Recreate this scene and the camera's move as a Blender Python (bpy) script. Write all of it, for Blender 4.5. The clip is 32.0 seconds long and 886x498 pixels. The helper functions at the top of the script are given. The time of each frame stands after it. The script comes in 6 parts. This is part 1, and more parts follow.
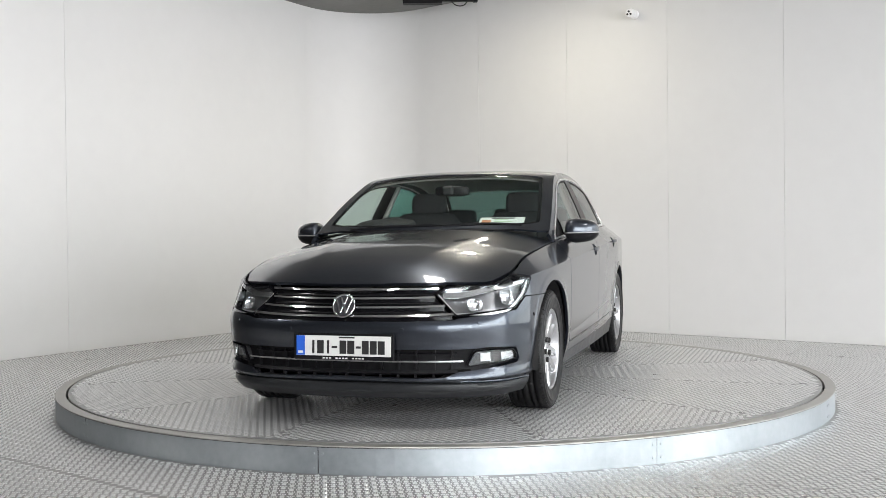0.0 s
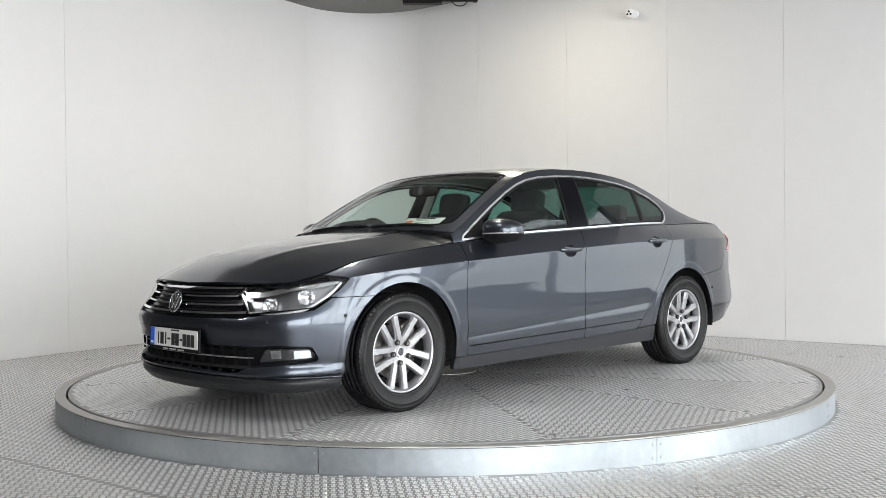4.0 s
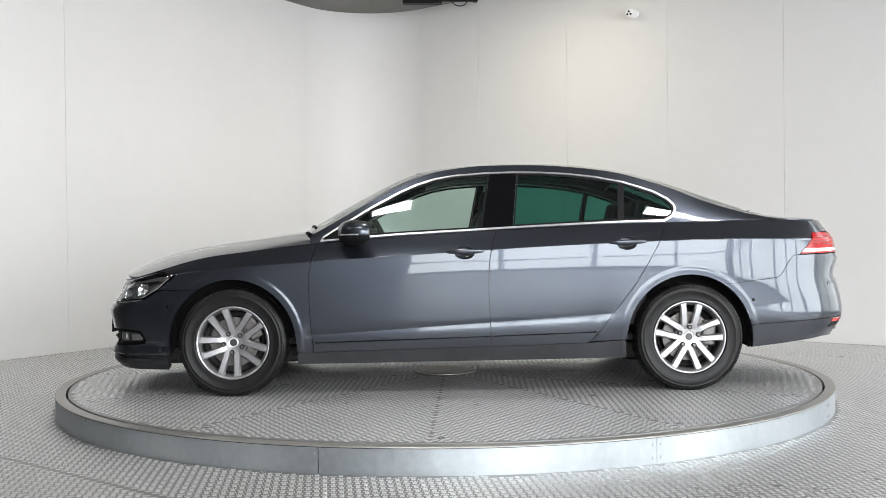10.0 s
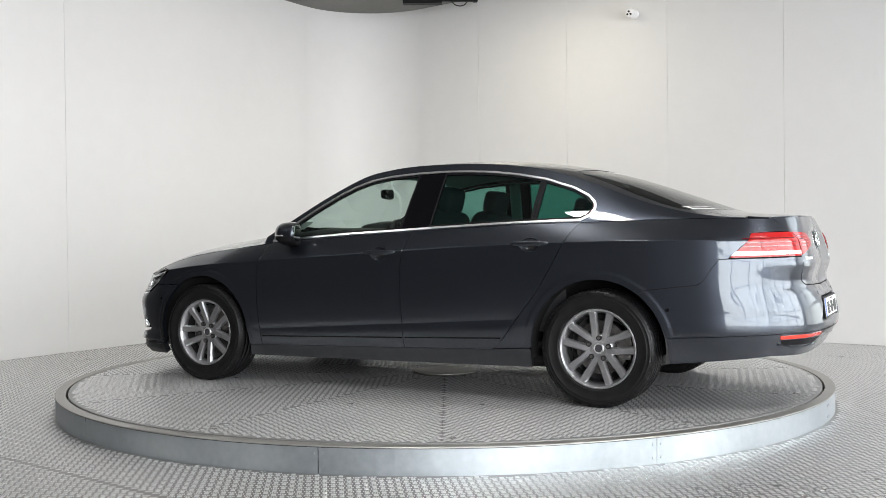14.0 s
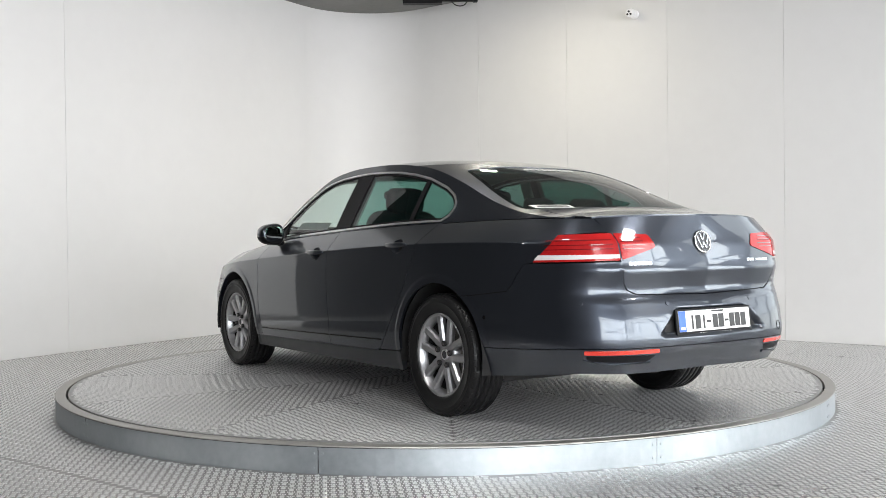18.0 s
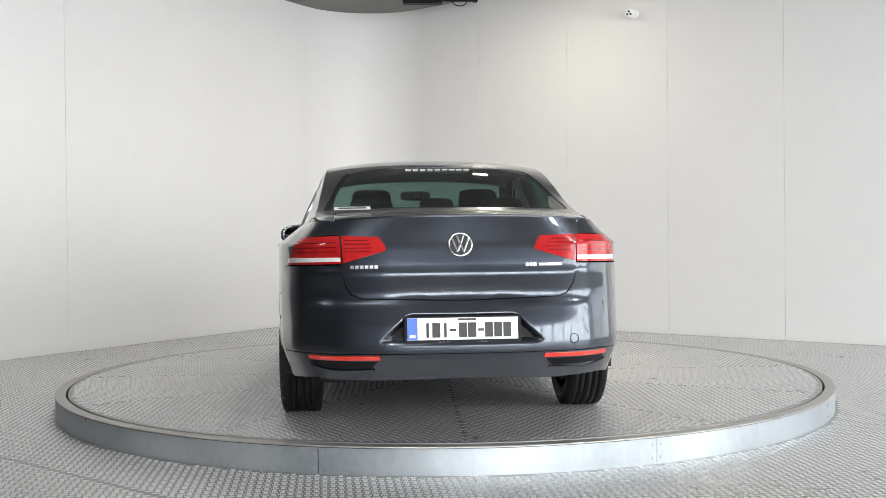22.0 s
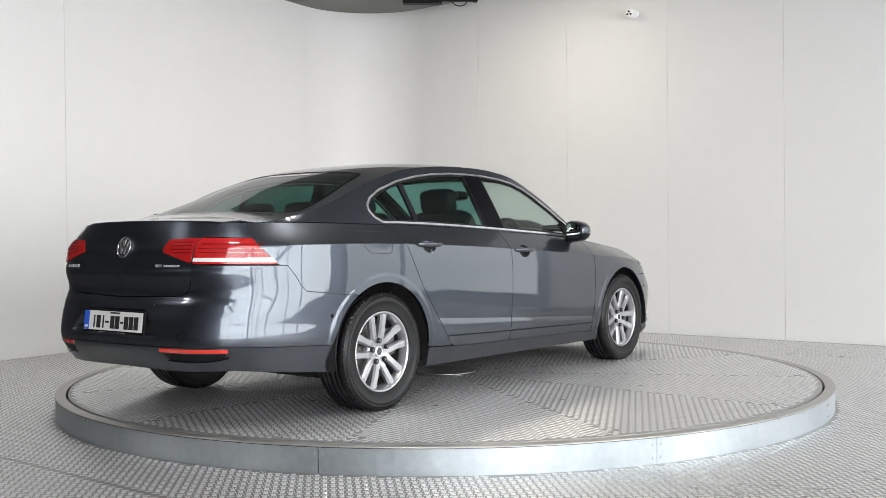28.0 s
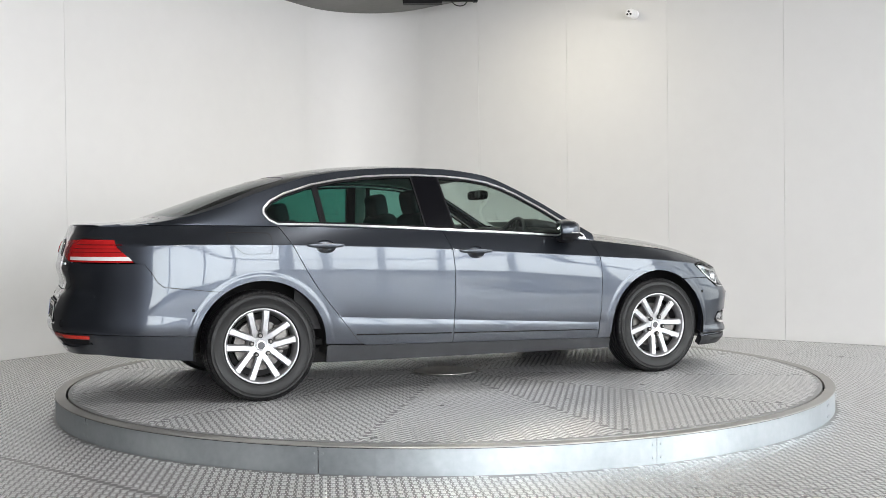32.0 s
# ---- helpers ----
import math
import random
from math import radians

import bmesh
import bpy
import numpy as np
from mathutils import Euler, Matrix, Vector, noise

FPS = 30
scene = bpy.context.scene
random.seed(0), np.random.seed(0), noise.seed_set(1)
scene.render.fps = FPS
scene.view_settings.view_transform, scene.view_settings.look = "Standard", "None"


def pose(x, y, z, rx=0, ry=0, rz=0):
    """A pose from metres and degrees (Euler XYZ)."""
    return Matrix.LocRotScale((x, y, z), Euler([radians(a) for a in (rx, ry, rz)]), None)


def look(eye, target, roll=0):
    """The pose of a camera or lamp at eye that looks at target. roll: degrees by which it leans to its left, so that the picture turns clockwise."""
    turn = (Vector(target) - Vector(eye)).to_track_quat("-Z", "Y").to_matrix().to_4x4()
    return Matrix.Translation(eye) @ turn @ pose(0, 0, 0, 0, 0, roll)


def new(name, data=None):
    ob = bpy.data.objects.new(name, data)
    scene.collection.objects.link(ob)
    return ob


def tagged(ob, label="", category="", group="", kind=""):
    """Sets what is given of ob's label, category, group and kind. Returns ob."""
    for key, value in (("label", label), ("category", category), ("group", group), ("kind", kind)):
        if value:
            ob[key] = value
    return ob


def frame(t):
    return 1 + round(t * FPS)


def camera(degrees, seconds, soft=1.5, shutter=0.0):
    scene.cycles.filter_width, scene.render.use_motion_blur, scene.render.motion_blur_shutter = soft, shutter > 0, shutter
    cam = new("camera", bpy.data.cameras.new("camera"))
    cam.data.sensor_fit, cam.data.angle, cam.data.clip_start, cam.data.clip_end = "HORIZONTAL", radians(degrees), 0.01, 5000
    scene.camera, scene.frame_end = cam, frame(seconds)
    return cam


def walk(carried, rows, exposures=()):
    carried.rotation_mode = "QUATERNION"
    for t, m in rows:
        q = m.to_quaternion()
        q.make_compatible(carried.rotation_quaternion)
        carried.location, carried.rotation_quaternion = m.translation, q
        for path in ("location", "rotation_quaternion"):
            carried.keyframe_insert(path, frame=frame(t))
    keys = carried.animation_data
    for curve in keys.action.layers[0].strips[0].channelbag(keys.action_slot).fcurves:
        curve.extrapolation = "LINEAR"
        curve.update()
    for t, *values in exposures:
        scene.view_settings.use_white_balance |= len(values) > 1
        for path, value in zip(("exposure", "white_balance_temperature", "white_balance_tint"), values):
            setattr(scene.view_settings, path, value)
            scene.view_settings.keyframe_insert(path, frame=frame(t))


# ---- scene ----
cam = camera(47.35, 32.0, soft=0.8)
EYE = (0.0, -7.179, 0.951)
_view = look(EYE, (-0.0046, -0.180, 0.8731), roll=-0.62)
walk(cam, [(0.0, _view), (32.0, _view)])

# the turntable: degrees at the start and degrees a second
TURN_START, TURN_RATE = -107.08, -7.168
# where the car stands on it
CAR_X, CAR_Y = -0.0856, 0.1543

# ---- light ----
world = bpy.data.worlds.new("sky_world")
scene.world = world
world.use_nodes = True
_nt = world.node_tree
_bg = _nt.nodes["Background"]
_sky = _nt.nodes.new("ShaderNodeTexSky")
_sky.sky_type = "NISHITA"
_sky.sun_disc = False
_sky.sun_elevation = radians(48)
_sky.sun_rotation = radians(120)
_sky.dust_density = 4.0
_nt.links.new(_sky.outputs[0], _bg.inputs[0])
_bg.inputs[1].default_value = 0.12


def lamp(name, kind, power, m, color=(1, 1, 1), size=1.0, size_y=None):
    d = bpy.data.lights.new(name, kind)
    d.energy, d.color = power, color
    if kind == "AREA":
        d.size = size
        if size_y:
            d.shape, d.size_y = "RECTANGLE", size_y
    ob = new(name, d)
    ob.matrix_world = m
    return ob


sun = lamp("sun", "SUN", 0.6, look((30, -18, 40), (0, 0, 0)), (1.0, 0.95, 0.88))
sun.data.angle = radians(12)
# daylight in the openings of the glazed front beside and behind the camera
lamp("window_daylight_east", "AREA", 1360, look((8.4, -8.1, 2.25), (0, -7.3, 2.1)), (0.96, 0.966, 1.0), 10.2, 4.3)
lamp("window_daylight_south", "AREA", 1300, look((3.7, -14.1, 2.25), (3.3, 0, 2.1)), (0.96, 0.966, 1.0), 8.2, 4.3)
lamp("window_daylight_north", "AREA", 140, look((6.95, -0.1, 2.25), (0, -3.2, 2.1)), (0.96, 0.966, 1.0), 3.9, 4.3)
scene.view_settings.exposure = 0.15

# ---- materials ----
def mat(name, color, rough=0.5, metal=0.0, **more):
    m = bpy.data.materials.new(name)
    m.use_nodes = True
    b = m.node_tree.nodes["Principled BSDF"]
    b.inputs["Base Color"].default_value = (*color, 1)
    b.inputs["Roughness"].default_value = rough
    b.inputs["Metallic"].default_value = metal
    for k, v in more.items():
        b.inputs[k.replace("_", " ")].default_value = v
    return m


def node(m, kind, **inputs):
    n = m.node_tree.nodes.new(kind)
    for k, v in inputs.items():
        n.inputs[k.replace("_", " ")].default_value = v
    return n


def link(m, a, b):
    m.node_tree.links.new(a, b)


def bsdf(m):
    return m.node_tree.nodes["Principled BSDF"]


def math_node(m, op, a, b=None):
    n = m.node_tree.nodes.new("ShaderNodeMath")
    n.operation = op
    for i, v in enumerate((a, b)):
        if v is None:
            continue
        if isinstance(v, (int, float)):
            n.inputs[i].default_value = v
        else:
            link(m, v, n.inputs[i])
    return n.outputs[0]


def ramp(m, fac, stops):
    n = m.node_tree.nodes.new("ShaderNodeValToRGB")
    e = n.color_ramp.elements
    for i, (p, c) in enumerate(stops):
        el = e[i] if i < 2 else e.new(p)
        el.position, el.color = p, (*c, 1)
    link(m, fac, n.inputs[0])
    return n.outputs[0]


def mottle(m, low, high, scale, detail=4.0, coords="Object", rough=None, bump=0.0, bump_scale=None):
    """Two scales of variation in colour, roughness and relief."""
    tc = m.node_tree.nodes.new("ShaderNodeNewGeometry" if coords == "Position" else "ShaderNodeTexCoord")
    n1 = node(m, "ShaderNodeTexNoise", Scale=scale, Detail=detail)
    n2 = node(m, "ShaderNodeTexNoise", Scale=scale * 9.0, Detail=3.0)
    link(m, tc.outputs[coords], n1.inputs["Vector"])
    link(m, tc.outputs[coords], n2.inputs["Vector"])
    f = math_node(m, "ADD", math_node(m, "MULTIPLY", n1.outputs[0], 0.65), math_node(m, "MULTIPLY", n2.outputs[0], 0.35))
    link(m, ramp(m, f, [(0.3, low), (0.7, high)]), bsdf(m).inputs["Base Color"])
    if rough:
        link(m, ramp(m, f, [(0.3, (rough[0],) * 3), (0.7, (rough[1],) * 3)]), bsdf(m).inputs["Roughness"])
    if bump:
        b = node(m, "ShaderNodeBump", Strength=bump, Distance=0.002)
        n3 = node(m, "ShaderNodeTexNoise", Scale=bump_scale or scale * 20, Detail=2.0)
        link(m, tc.outputs[coords], n3.inputs["Vector"])
        link(m, n3.outputs[0], b.inputs["Height"])
        link(m, b.outputs[0], bsdf(m).inputs["Normal"])
    return m


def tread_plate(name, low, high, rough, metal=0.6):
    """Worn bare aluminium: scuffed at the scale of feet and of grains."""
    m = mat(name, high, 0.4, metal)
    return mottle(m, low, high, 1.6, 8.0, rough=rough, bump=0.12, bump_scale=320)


def glass(name, tint, gloss=1.0):
    """A thin tinted pane: it lets tinted light through and mirrors by angle."""
    m = bpy.data.materials.new(name)
    m.use_nodes = True
    nt = m.node_tree
    nt.nodes.remove(nt.nodes["Principled BSDF"])
    out = nt.nodes["Material Output"]
    tr, gl = nt.nodes.new("ShaderNodeBsdfTransparent"), nt.nodes.new("ShaderNodeBsdfGlossy")
    tr.inputs[0].default_value = (*tint, 1)
    gl.inputs["Roughness"].default_value = 0.01
    lw = nt.nodes.new("ShaderNodeLayerWeight")
    lw.inputs["Blend"].default_value = 0.5
    fr = nt.nodes.new("ShaderNodeMath")
    fr.operation = "POWER"
    fr.inputs[1].default_value = 5.0
    nt.links.new(lw.outputs["Facing"], fr.inputs[0])
    fa = nt.nodes.new("ShaderNodeMath")
    fa.operation = "MULTIPLY_ADD"
    fa.inputs[1].default_value, fa.inputs[2].default_value = 0.93, 0.07
    nt.links.new(fr.outputs[0], fa.inputs[0])
    mx = nt.nodes.new("ShaderNodeMixShader")
    f2 = nt.nodes.new("ShaderNodeMath")
    f2.operation, f2.use_clamp = "MULTIPLY", True
    f2.inputs[1].default_value = gloss
    nt.links.new(fa.outputs[0], f2.inputs[0])
    nt.links.new(f2.outputs[0], mx.inputs[0])
    nt.links.new(tr.outputs[0], mx.inputs[1])
    nt.links.new(gl.outputs[0], mx.inputs[2])
    nt.links.new(mx.outputs[0], out.inputs[0])
    return m


def glow(name, color, strength):
    m = mat(name, color, 0.5)
    bsdf(m).inputs["Emission Color"].default_value = (*color, 1)
    bsdf(m).inputs["Emission Strength"].default_value = strength
    return m


M_WALL = mottle(mat("white_wall_panel", (0.8, 0.79, 0.77), 0.55), (0.685, 0.682, 0.672), (0.72, 0.717, 0.707), 0.7, coords="Position", rough=(0.5, 0.62), bump=0.05, bump_scale=180)
M_WALLGREY = mottle(mat("dark_hall_wall", (0.16, 0.16, 0.16), 0.7), (0.05, 0.05, 0.05), (0.075, 0.074, 0.072), 0.8)
M_HALLSOUTH = mottle(mat("grey_hall_wall", (0.2, 0.2, 0.2), 0.7), (0.36, 0.36, 0.36), (0.44, 0.437, 0.43), 0.8)
M_CEIL = mottle(mat("grey_ceiling", (0.2, 0.2, 0.19), 0.8), (0.17, 0.168, 0.16), (0.22, 0.217, 0.21), 1.5)
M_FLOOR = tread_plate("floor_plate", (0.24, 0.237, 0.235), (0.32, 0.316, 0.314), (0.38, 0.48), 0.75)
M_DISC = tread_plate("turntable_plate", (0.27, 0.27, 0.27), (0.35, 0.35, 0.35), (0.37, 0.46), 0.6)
# foot-polished bars, coloured paler still to carry the glints off their slopes
M_BAR_GLINT = tread_plate("tread_bar_glint", (0.82, 0.82, 0.82), (0.92, 0.92, 0.92), (0.26, 0.34), 0.7)
M_GALV = mottle(mat("galvanised_steel", (0.55, 0.58, 0.6), 0.42, 0.85), (0.34, 0.375, 0.395), (0.50, 0.535, 0.555), 3.0, rough=(0.33, 0.5), bump=0.08, bump_scale=60)
M_RIM = mottle(mat("ring_top_steel", (0.42, 0.41, 0.39), 0.45, 0.9), (0.34, 0.33, 0.31), (0.5, 0.49, 0.47), 6.0, rough=(0.35, 0.55))
M_BLACK = mat("black_gap", (0.01, 0.01, 0.01), 0.8)
M_BLACKPL = mottle(mat("black_plastic", (0.008, 0.008, 0.009), 0.45, Specular_IOR_Level=0.12), (0.005, 0.005, 0.006), (0.011, 0.011, 0.012), 30, rough=(0.38, 0.55))
M_WHITEPL = mat("white_plastic", (0.8, 0.8, 0.8), 0.4)
M_ALU = mat("painted_frame", (0.55, 0.56, 0.57), 0.4, 0.2)
M_PANE = glass("window_pane", (0.95, 0.98, 0.97))
M_LED = glow("led_panel", (1.0, 0.98, 0.94), 9.0)

# ---- helpers for meshes ----
def mesh_of(name, verts, faces, material, smooth=False):
    me = bpy.data.meshes.new(name)
    me.from_pydata([tuple(map(float, v)) for v in verts], [], faces)
    me.materials.append(material)
    if smooth:
        me.polygons.foreach_set("use_smooth", [True] * len(me.polygons))
    me.update()
    return me


def from_bm(name, bm, material, smooth=False):
    me = bpy.data.meshes.new(name)
    bm.normal_update()
    bm.to_mesh(me)
    bm.free()
    me.materials.append(material)
    if smooth:
        me.polygons.foreach_set("use_smooth", [True] * len(me.polygons))
    return me


def part(name, data, parent, label="", m=None):
    """Links a mesh as one object under a thing or a part."""
    ob = new(name, data)
    ob.parent = parent
    if m is not None:
        ob.matrix_basis = m
    return tagged(ob, label)


def box_bm(sx, sy, sz, bevel=0.0, at=(0, 0, 0), m=None, seg=2):
    bm = bmesh.new()
    bmesh.ops.create_cube(bm, size=1.0)
    bmesh.ops.scale(bm, vec=(sx, sy, sz), verts=bm.verts)
    if bevel:
        bmesh.ops.bevel(bm, geom=bm.edges[:], offset=bevel, segments=seg, affect="EDGES", profile=0.5)
    bmesh.ops.translate(bm, vec=at, verts=bm.verts)
    if m is not None:
        bmesh.ops.transform(bm, matrix=m, verts=bm.verts)
    return bm


def cyl_bm(r, depth, seg=32, m=None, bevel=0.0, r2=None):
    bm = bmesh.new()
    bmesh.ops.create_cone(bm, cap_ends=True, segments=seg, radius1=r, radius2=r if r2 is None else r2, depth=depth)
    if bevel:
        ed = [e for e in bm.edges if len(e.link_faces) == 2 and any(len(f.verts) > 4 for f in e.link_faces)]
        bmesh.ops.bevel(bm, geom=ed, offset=bevel, segments=2, affect="EDGES", profile=0.5)
    if m is not None:
        bmesh.ops.transform(bm, matrix=m, verts=bm.verts)
    return bm


def join_bm(*bms):
    """Joins several bmeshes into the first."""
    out = bms[0]
    for b in bms[1:]:
        me = bpy.data.meshes.new("tmp")
        b.to_mesh(me)
        b.free()
        out.from_mesh(me)
        bpy.data.meshes.remove(me)
    return out


def empty(name, m=None, label="", category="", group="", kind=""):
    ob = new(name)
    ob.empty_display_size = 0.1
    if m is not None:
        ob.matrix_basis = m
    return tagged(ob, label, category, group, kind)


# ---- the room ----
FLOOR_Z, CEIL_Z = -0.135, 3.95
LW_P, LW_D = Vector((-3.393, 3.189, 0)), Vector((0.5244, 0.8515, 0))
RW_P, RW_D = Vector((3.041, 3.466, 0)), Vector((0.7838, -0.6210, 0))
CORNER = Vector((-1.168, 6.802, 0))
R_COVE = 1.0
LW_N, RW_N = Vector((0.8515, -0.5244, 0)), Vector((-0.6210, -0.7838, 0))
PANEL_W, PANEL_H = 1.283, CEIL_Z - FLOOR_Z

floor = tagged(new("floor", mesh_of("floor", [(-16, -18, FLOOR_Z), (14, -18, FLOOR_Z), (14, 12, FLOOR_Z), (-16, 12, FLOOR_Z)], [(0, 1, 2, 3)], M_FLOOR)),
               "bare aluminium tread-plate floor with worn grey patches", "floor", kind="structure")
HALL_Z = 6.6
ceiling = tagged(new("ceiling", from_bm("ceiling", box_bm(20, 18, 0.2, at=(-4, 5, CEIL_Z + 0.1)), M_CEIL)), "plain dark grey painted ceiling", "ceiling", kind="structure")


def wall_thing(name, label):
    return empty(name, None, label, "wall", kind="structure")


def along(p, d, n, s, w, h0, h1, thick, material, parent, name="panel", gap=0.0022):
    """A flat panel on a wall line: starts s metres along it, is w wide."""
    bm = box_bm(w - gap, thick, h1 - h0, 0.0015, seg=1)
    ang = math.atan2(d.y, d.x)
    c = p + d * (s + w / 2) - n * thick / 2
    return part(name, from_bm(name, bm, material), parent, m=Matrix.Translation((c.x, c.y, (h0 + h1) / 2)) @ Matrix.Rotation(ang, 4, "Z"))


# how far the cove eats into each wall from the corner
_half = math.acos(max(-1, min(1, (-LW_D).dot(RW_D)))) / 2
CUT = R_COVE / math.tan(_half)
wall_left = wall_thing("wall_west", "white panelled wall with hairline vertical joints")
s_seam = (Vector((-3.684, 2.716, 0)) - LW_P).dot(LW_D)
s_end = (CORNER - LW_P).dot(LW_D) - CUT
along(LW_P, LW_D, LW_N, s_seam, s_end - s_seam, FLOOR_Z, CEIL_Z, 0.02, M_WALL, wall_left)
for k in range(1, 2):
    along(LW_P, LW_D, LW_N, s_seam - k * PANEL_W, PANEL_W, FLOOR_Z, CEIL_Z, 0.02, M_WALL, wall_left)
wall_right = wall_thing("wall_north", "white panelled wall with hairline vertical joints")
r_seam = (Vector((2.472, 3.917, 0)) - RW_P).dot(RW_D)
r_start = (CORNER - RW_P).dot(RW_D) + CUT
s = r_seam
while s > r_start + 0.05:
    w = min(PANEL_W, s - r_start)
    along(RW_P, RW_D, RW_N, s - w, w, FLOOR_Z, CEIL_Z, 0.02, M_WALL, wall_right)
    s -= PANEL_W
for k in range(0, 3):
    along(RW_P, RW_D, RW_N, r_seam + k * PANEL_W, PANEL_W, FLOOR_Z, CEIL_Z, 0.02, M_WALL, wall_right)
# rounded corner between the two walls
_bis = ((-LW_D) + RW_D).normalized()
_cc = CORNER + _bis * (R_COVE / math.sin(_half))
_a0, _a1 = math.atan2(-LW_N.y, -LW_N.x), math.atan2(-RW_N.y, -RW_N.x)
if _a0 < _a1:
    _a0 += 2 * math.pi
_v, _f = [], []
for i in range(25):
    a = _a0 + (_a1 - _a0) * i / 24
    for r in (R_COVE, R_COVE + 0.02):
        for z in (FLOOR_Z, CEIL_Z):
            _v.append((_cc.x + r * math.cos(a), _cc.y + r * math.sin(a), z))
for i in range(24):
    b = i * 4
    _f += [(b, b + 4, b + 5, b + 1), (b + 2, b + 6, b + 7, b + 3)]
_me = mesh_of("cove_panel", _v, _f, M_WALL, True)
_me.normals_split_custom_set_from_vertices([tuple((Vector((_cc.x, _cc.y, q[2])) - Vector(q)).normalized()) for q in _v])
cove = part("cove_panel", _me, wall_right, "rounded white corner panel")

# dark hall behind the camera, closed around
hall = empty("wall_hall", None, "dark grey wall of the hall behind", "wall", kind="structure")
for (x0, y0), (x1, y1) in (((-4.42, 1.64), (-13.5, 1.64)), ((-13.5, 1.64), (-13.5, -14.0)), ((-13.5, -14.2), (-0.5, -14.2))):
    dx, dy = x1 - x0, y1 - y0
    ln = math.hypot(dx, dy)
    part("wall_section", from_bm("wall_section", box_bm(ln, 0.2, HALL_Z - FLOOR_Z), M_HALLSOUTH if y1 == y0 < -14 else M_WALLGREY), hall,
         m=Matrix.Translation(((x0 + x1) / 2, (y0 + y1) / 2, (FLOOR_Z + HALL_Z) / 2)) @ Matrix.Rotation(math.atan2(dy, dx), 4, "Z"))


def glazed_front(name, a, b, bay):
    """A glazed front from a to b: posts, rails and panes."""
    a, b = Vector(a), Vector(b)
    ln, ang = (b - a).length, math.atan2(b.y - a.y, b.x - a.x)
    root = empty(name, Matrix.Translation((a.x, a.y, FLOOR_Z)) @ Matrix.Rotation(ang, 4, "Z"), "tall glazed front with grey metal posts and rails", "window", kind="structure")
    n = max(1, round(ln / bay))
    w = ln / n
    tall = HALL_Z - FLOOR_Z
    post = from_bm("post", box_bm(0.10, 0.14, tall, 0.004, at=(0, 0, tall / 2)), M_ALU)
    rail = from_bm("rail", box_bm(w - 0.11, 0.12, 0.08, 0.004, at=(w / 2, 0, 0)), M_ALU)
    for i in range(n + 1):
        part("post", post, root, m=pose(i * w, 0, 0))
    zs = (0.05, 1.3, 2.6, 3.9, 5.2, tall - 0.05)
    for i in range(n):
        for z in zs:
            part("rail", rail, root, m=pose(i * w, 0, z))
        for z0, z1 in zip(zs, zs[1:]):
            pane = part("pane", from_bm("pane", box_bm(w - 0.12, 0.008, z1 - z0 - 0.10, at=(w / 2, 0, (z0 + z1) / 2)), M_PANE), root, m=pose(i * w, 0, 0))
            pane.visible_shadow = False
    return root


hall_roof = tagged(new("ceiling_hall", from_bm("ceiling_hall", box_bm(24, 14, 0.2, at=(-3, -9.0, HALL_Z + 0.1)), M_CEIL)), "dark grey roof of the tall hall", "ceiling", kind="structure")
part("wall_section", from_bm("wall_section", box_bm(20, 0.2, HALL_Z - CEIL_Z - 0.2), M_WALLGREY), hall, m=pose(-4, -3.9, (HALL_Z + CEIL_Z + 0.2) / 2))
part("wall_section", from_bm("wall_section", box_bm(0.2, 5.2, HALL_Z - CEIL_Z - 0.2), M_WALLGREY), hall, m=pose(5.9, -1.4, (HALL_Z + CEIL_Z + 0.2) / 2))
tagged(new("ceiling_bay", from_bm("ceiling_bay", box_bm(5, 5.2, 0.2, at=(8.4, -1.4, HALL_Z + 0.1)), M_CEIL)), "dark grey roof of the glazed bay", "ceiling", kind="structure")
glazed_front("window_1", (7.25, -2.4, 0), (7.9, -13.6, 0), 1.9)
glazed_front("window_2", (-0.4, -13.6, 0), (7.8, -13.6, 0), 1.9)
glazed_front("window_3", (5.55, 1.45, 0), (7.22, -2.28, 0), 1.9)


# ---- ceiling lamps, wall camera, hanging rail ----
def ceiling_panel(x, y, sx_, sy_, power, rot=0.0):
    root = empty("ceiling_light", pose(x, y, CEIL_Z, 0, 0, rot), "flat white rectangular ceiling light, lit", "ceiling light", "ceiling lights")
    part("frame", from_bm("frame", box_bm(sx_ + 0.04, sy_ + 0.04, 0.03, 0.004, at=(0, 0, -0.015)), M_WHITEPL), root)
    part("diffuser", from_bm("diffuser", box_bm(sx_, sy_, 0.008, 0.002, at=(0, 0, -0.035)), M_LED), root)
    lamp("ceiling_light_lamp", "AREA", power, Matrix.Translation((x, y, CEIL_Z - 0.05)) @ Matrix.Rotation(radians(rot), 4, "Z"), (1.0, 0.985, 0.96), sx_, sy_)


for cx_, cy_, ln_ in ((-0.75, -3.35, 0.62), (3.2, -2.95, 1.0), (-5.0, -3.1, 1.0)):
    ceiling_panel(cx_, cy_, ln_, 0.30, 60 * ln_)
spot = empty("downlight", pose(0.6, 3.3, CEIL_Z), "small round white ceiling downlight, lit", "downlight")
part("rim", from_bm("rim", cyl_bm(0.13, 0.03, 32, pose(0, 0, -0.015), 0.004), M_WHITEPL), spot)
part("lens", from_bm("lens", cyl_bm(0.11, 0.008, 32, pose(0, 0, -0.034)), M_LED), spot)
lamp("downlight_lamp", "AREA", 34, pose(0.6, 3.3, CEIL_Z - 0.05), (1.0, 0.92, 0.74), 0.22)

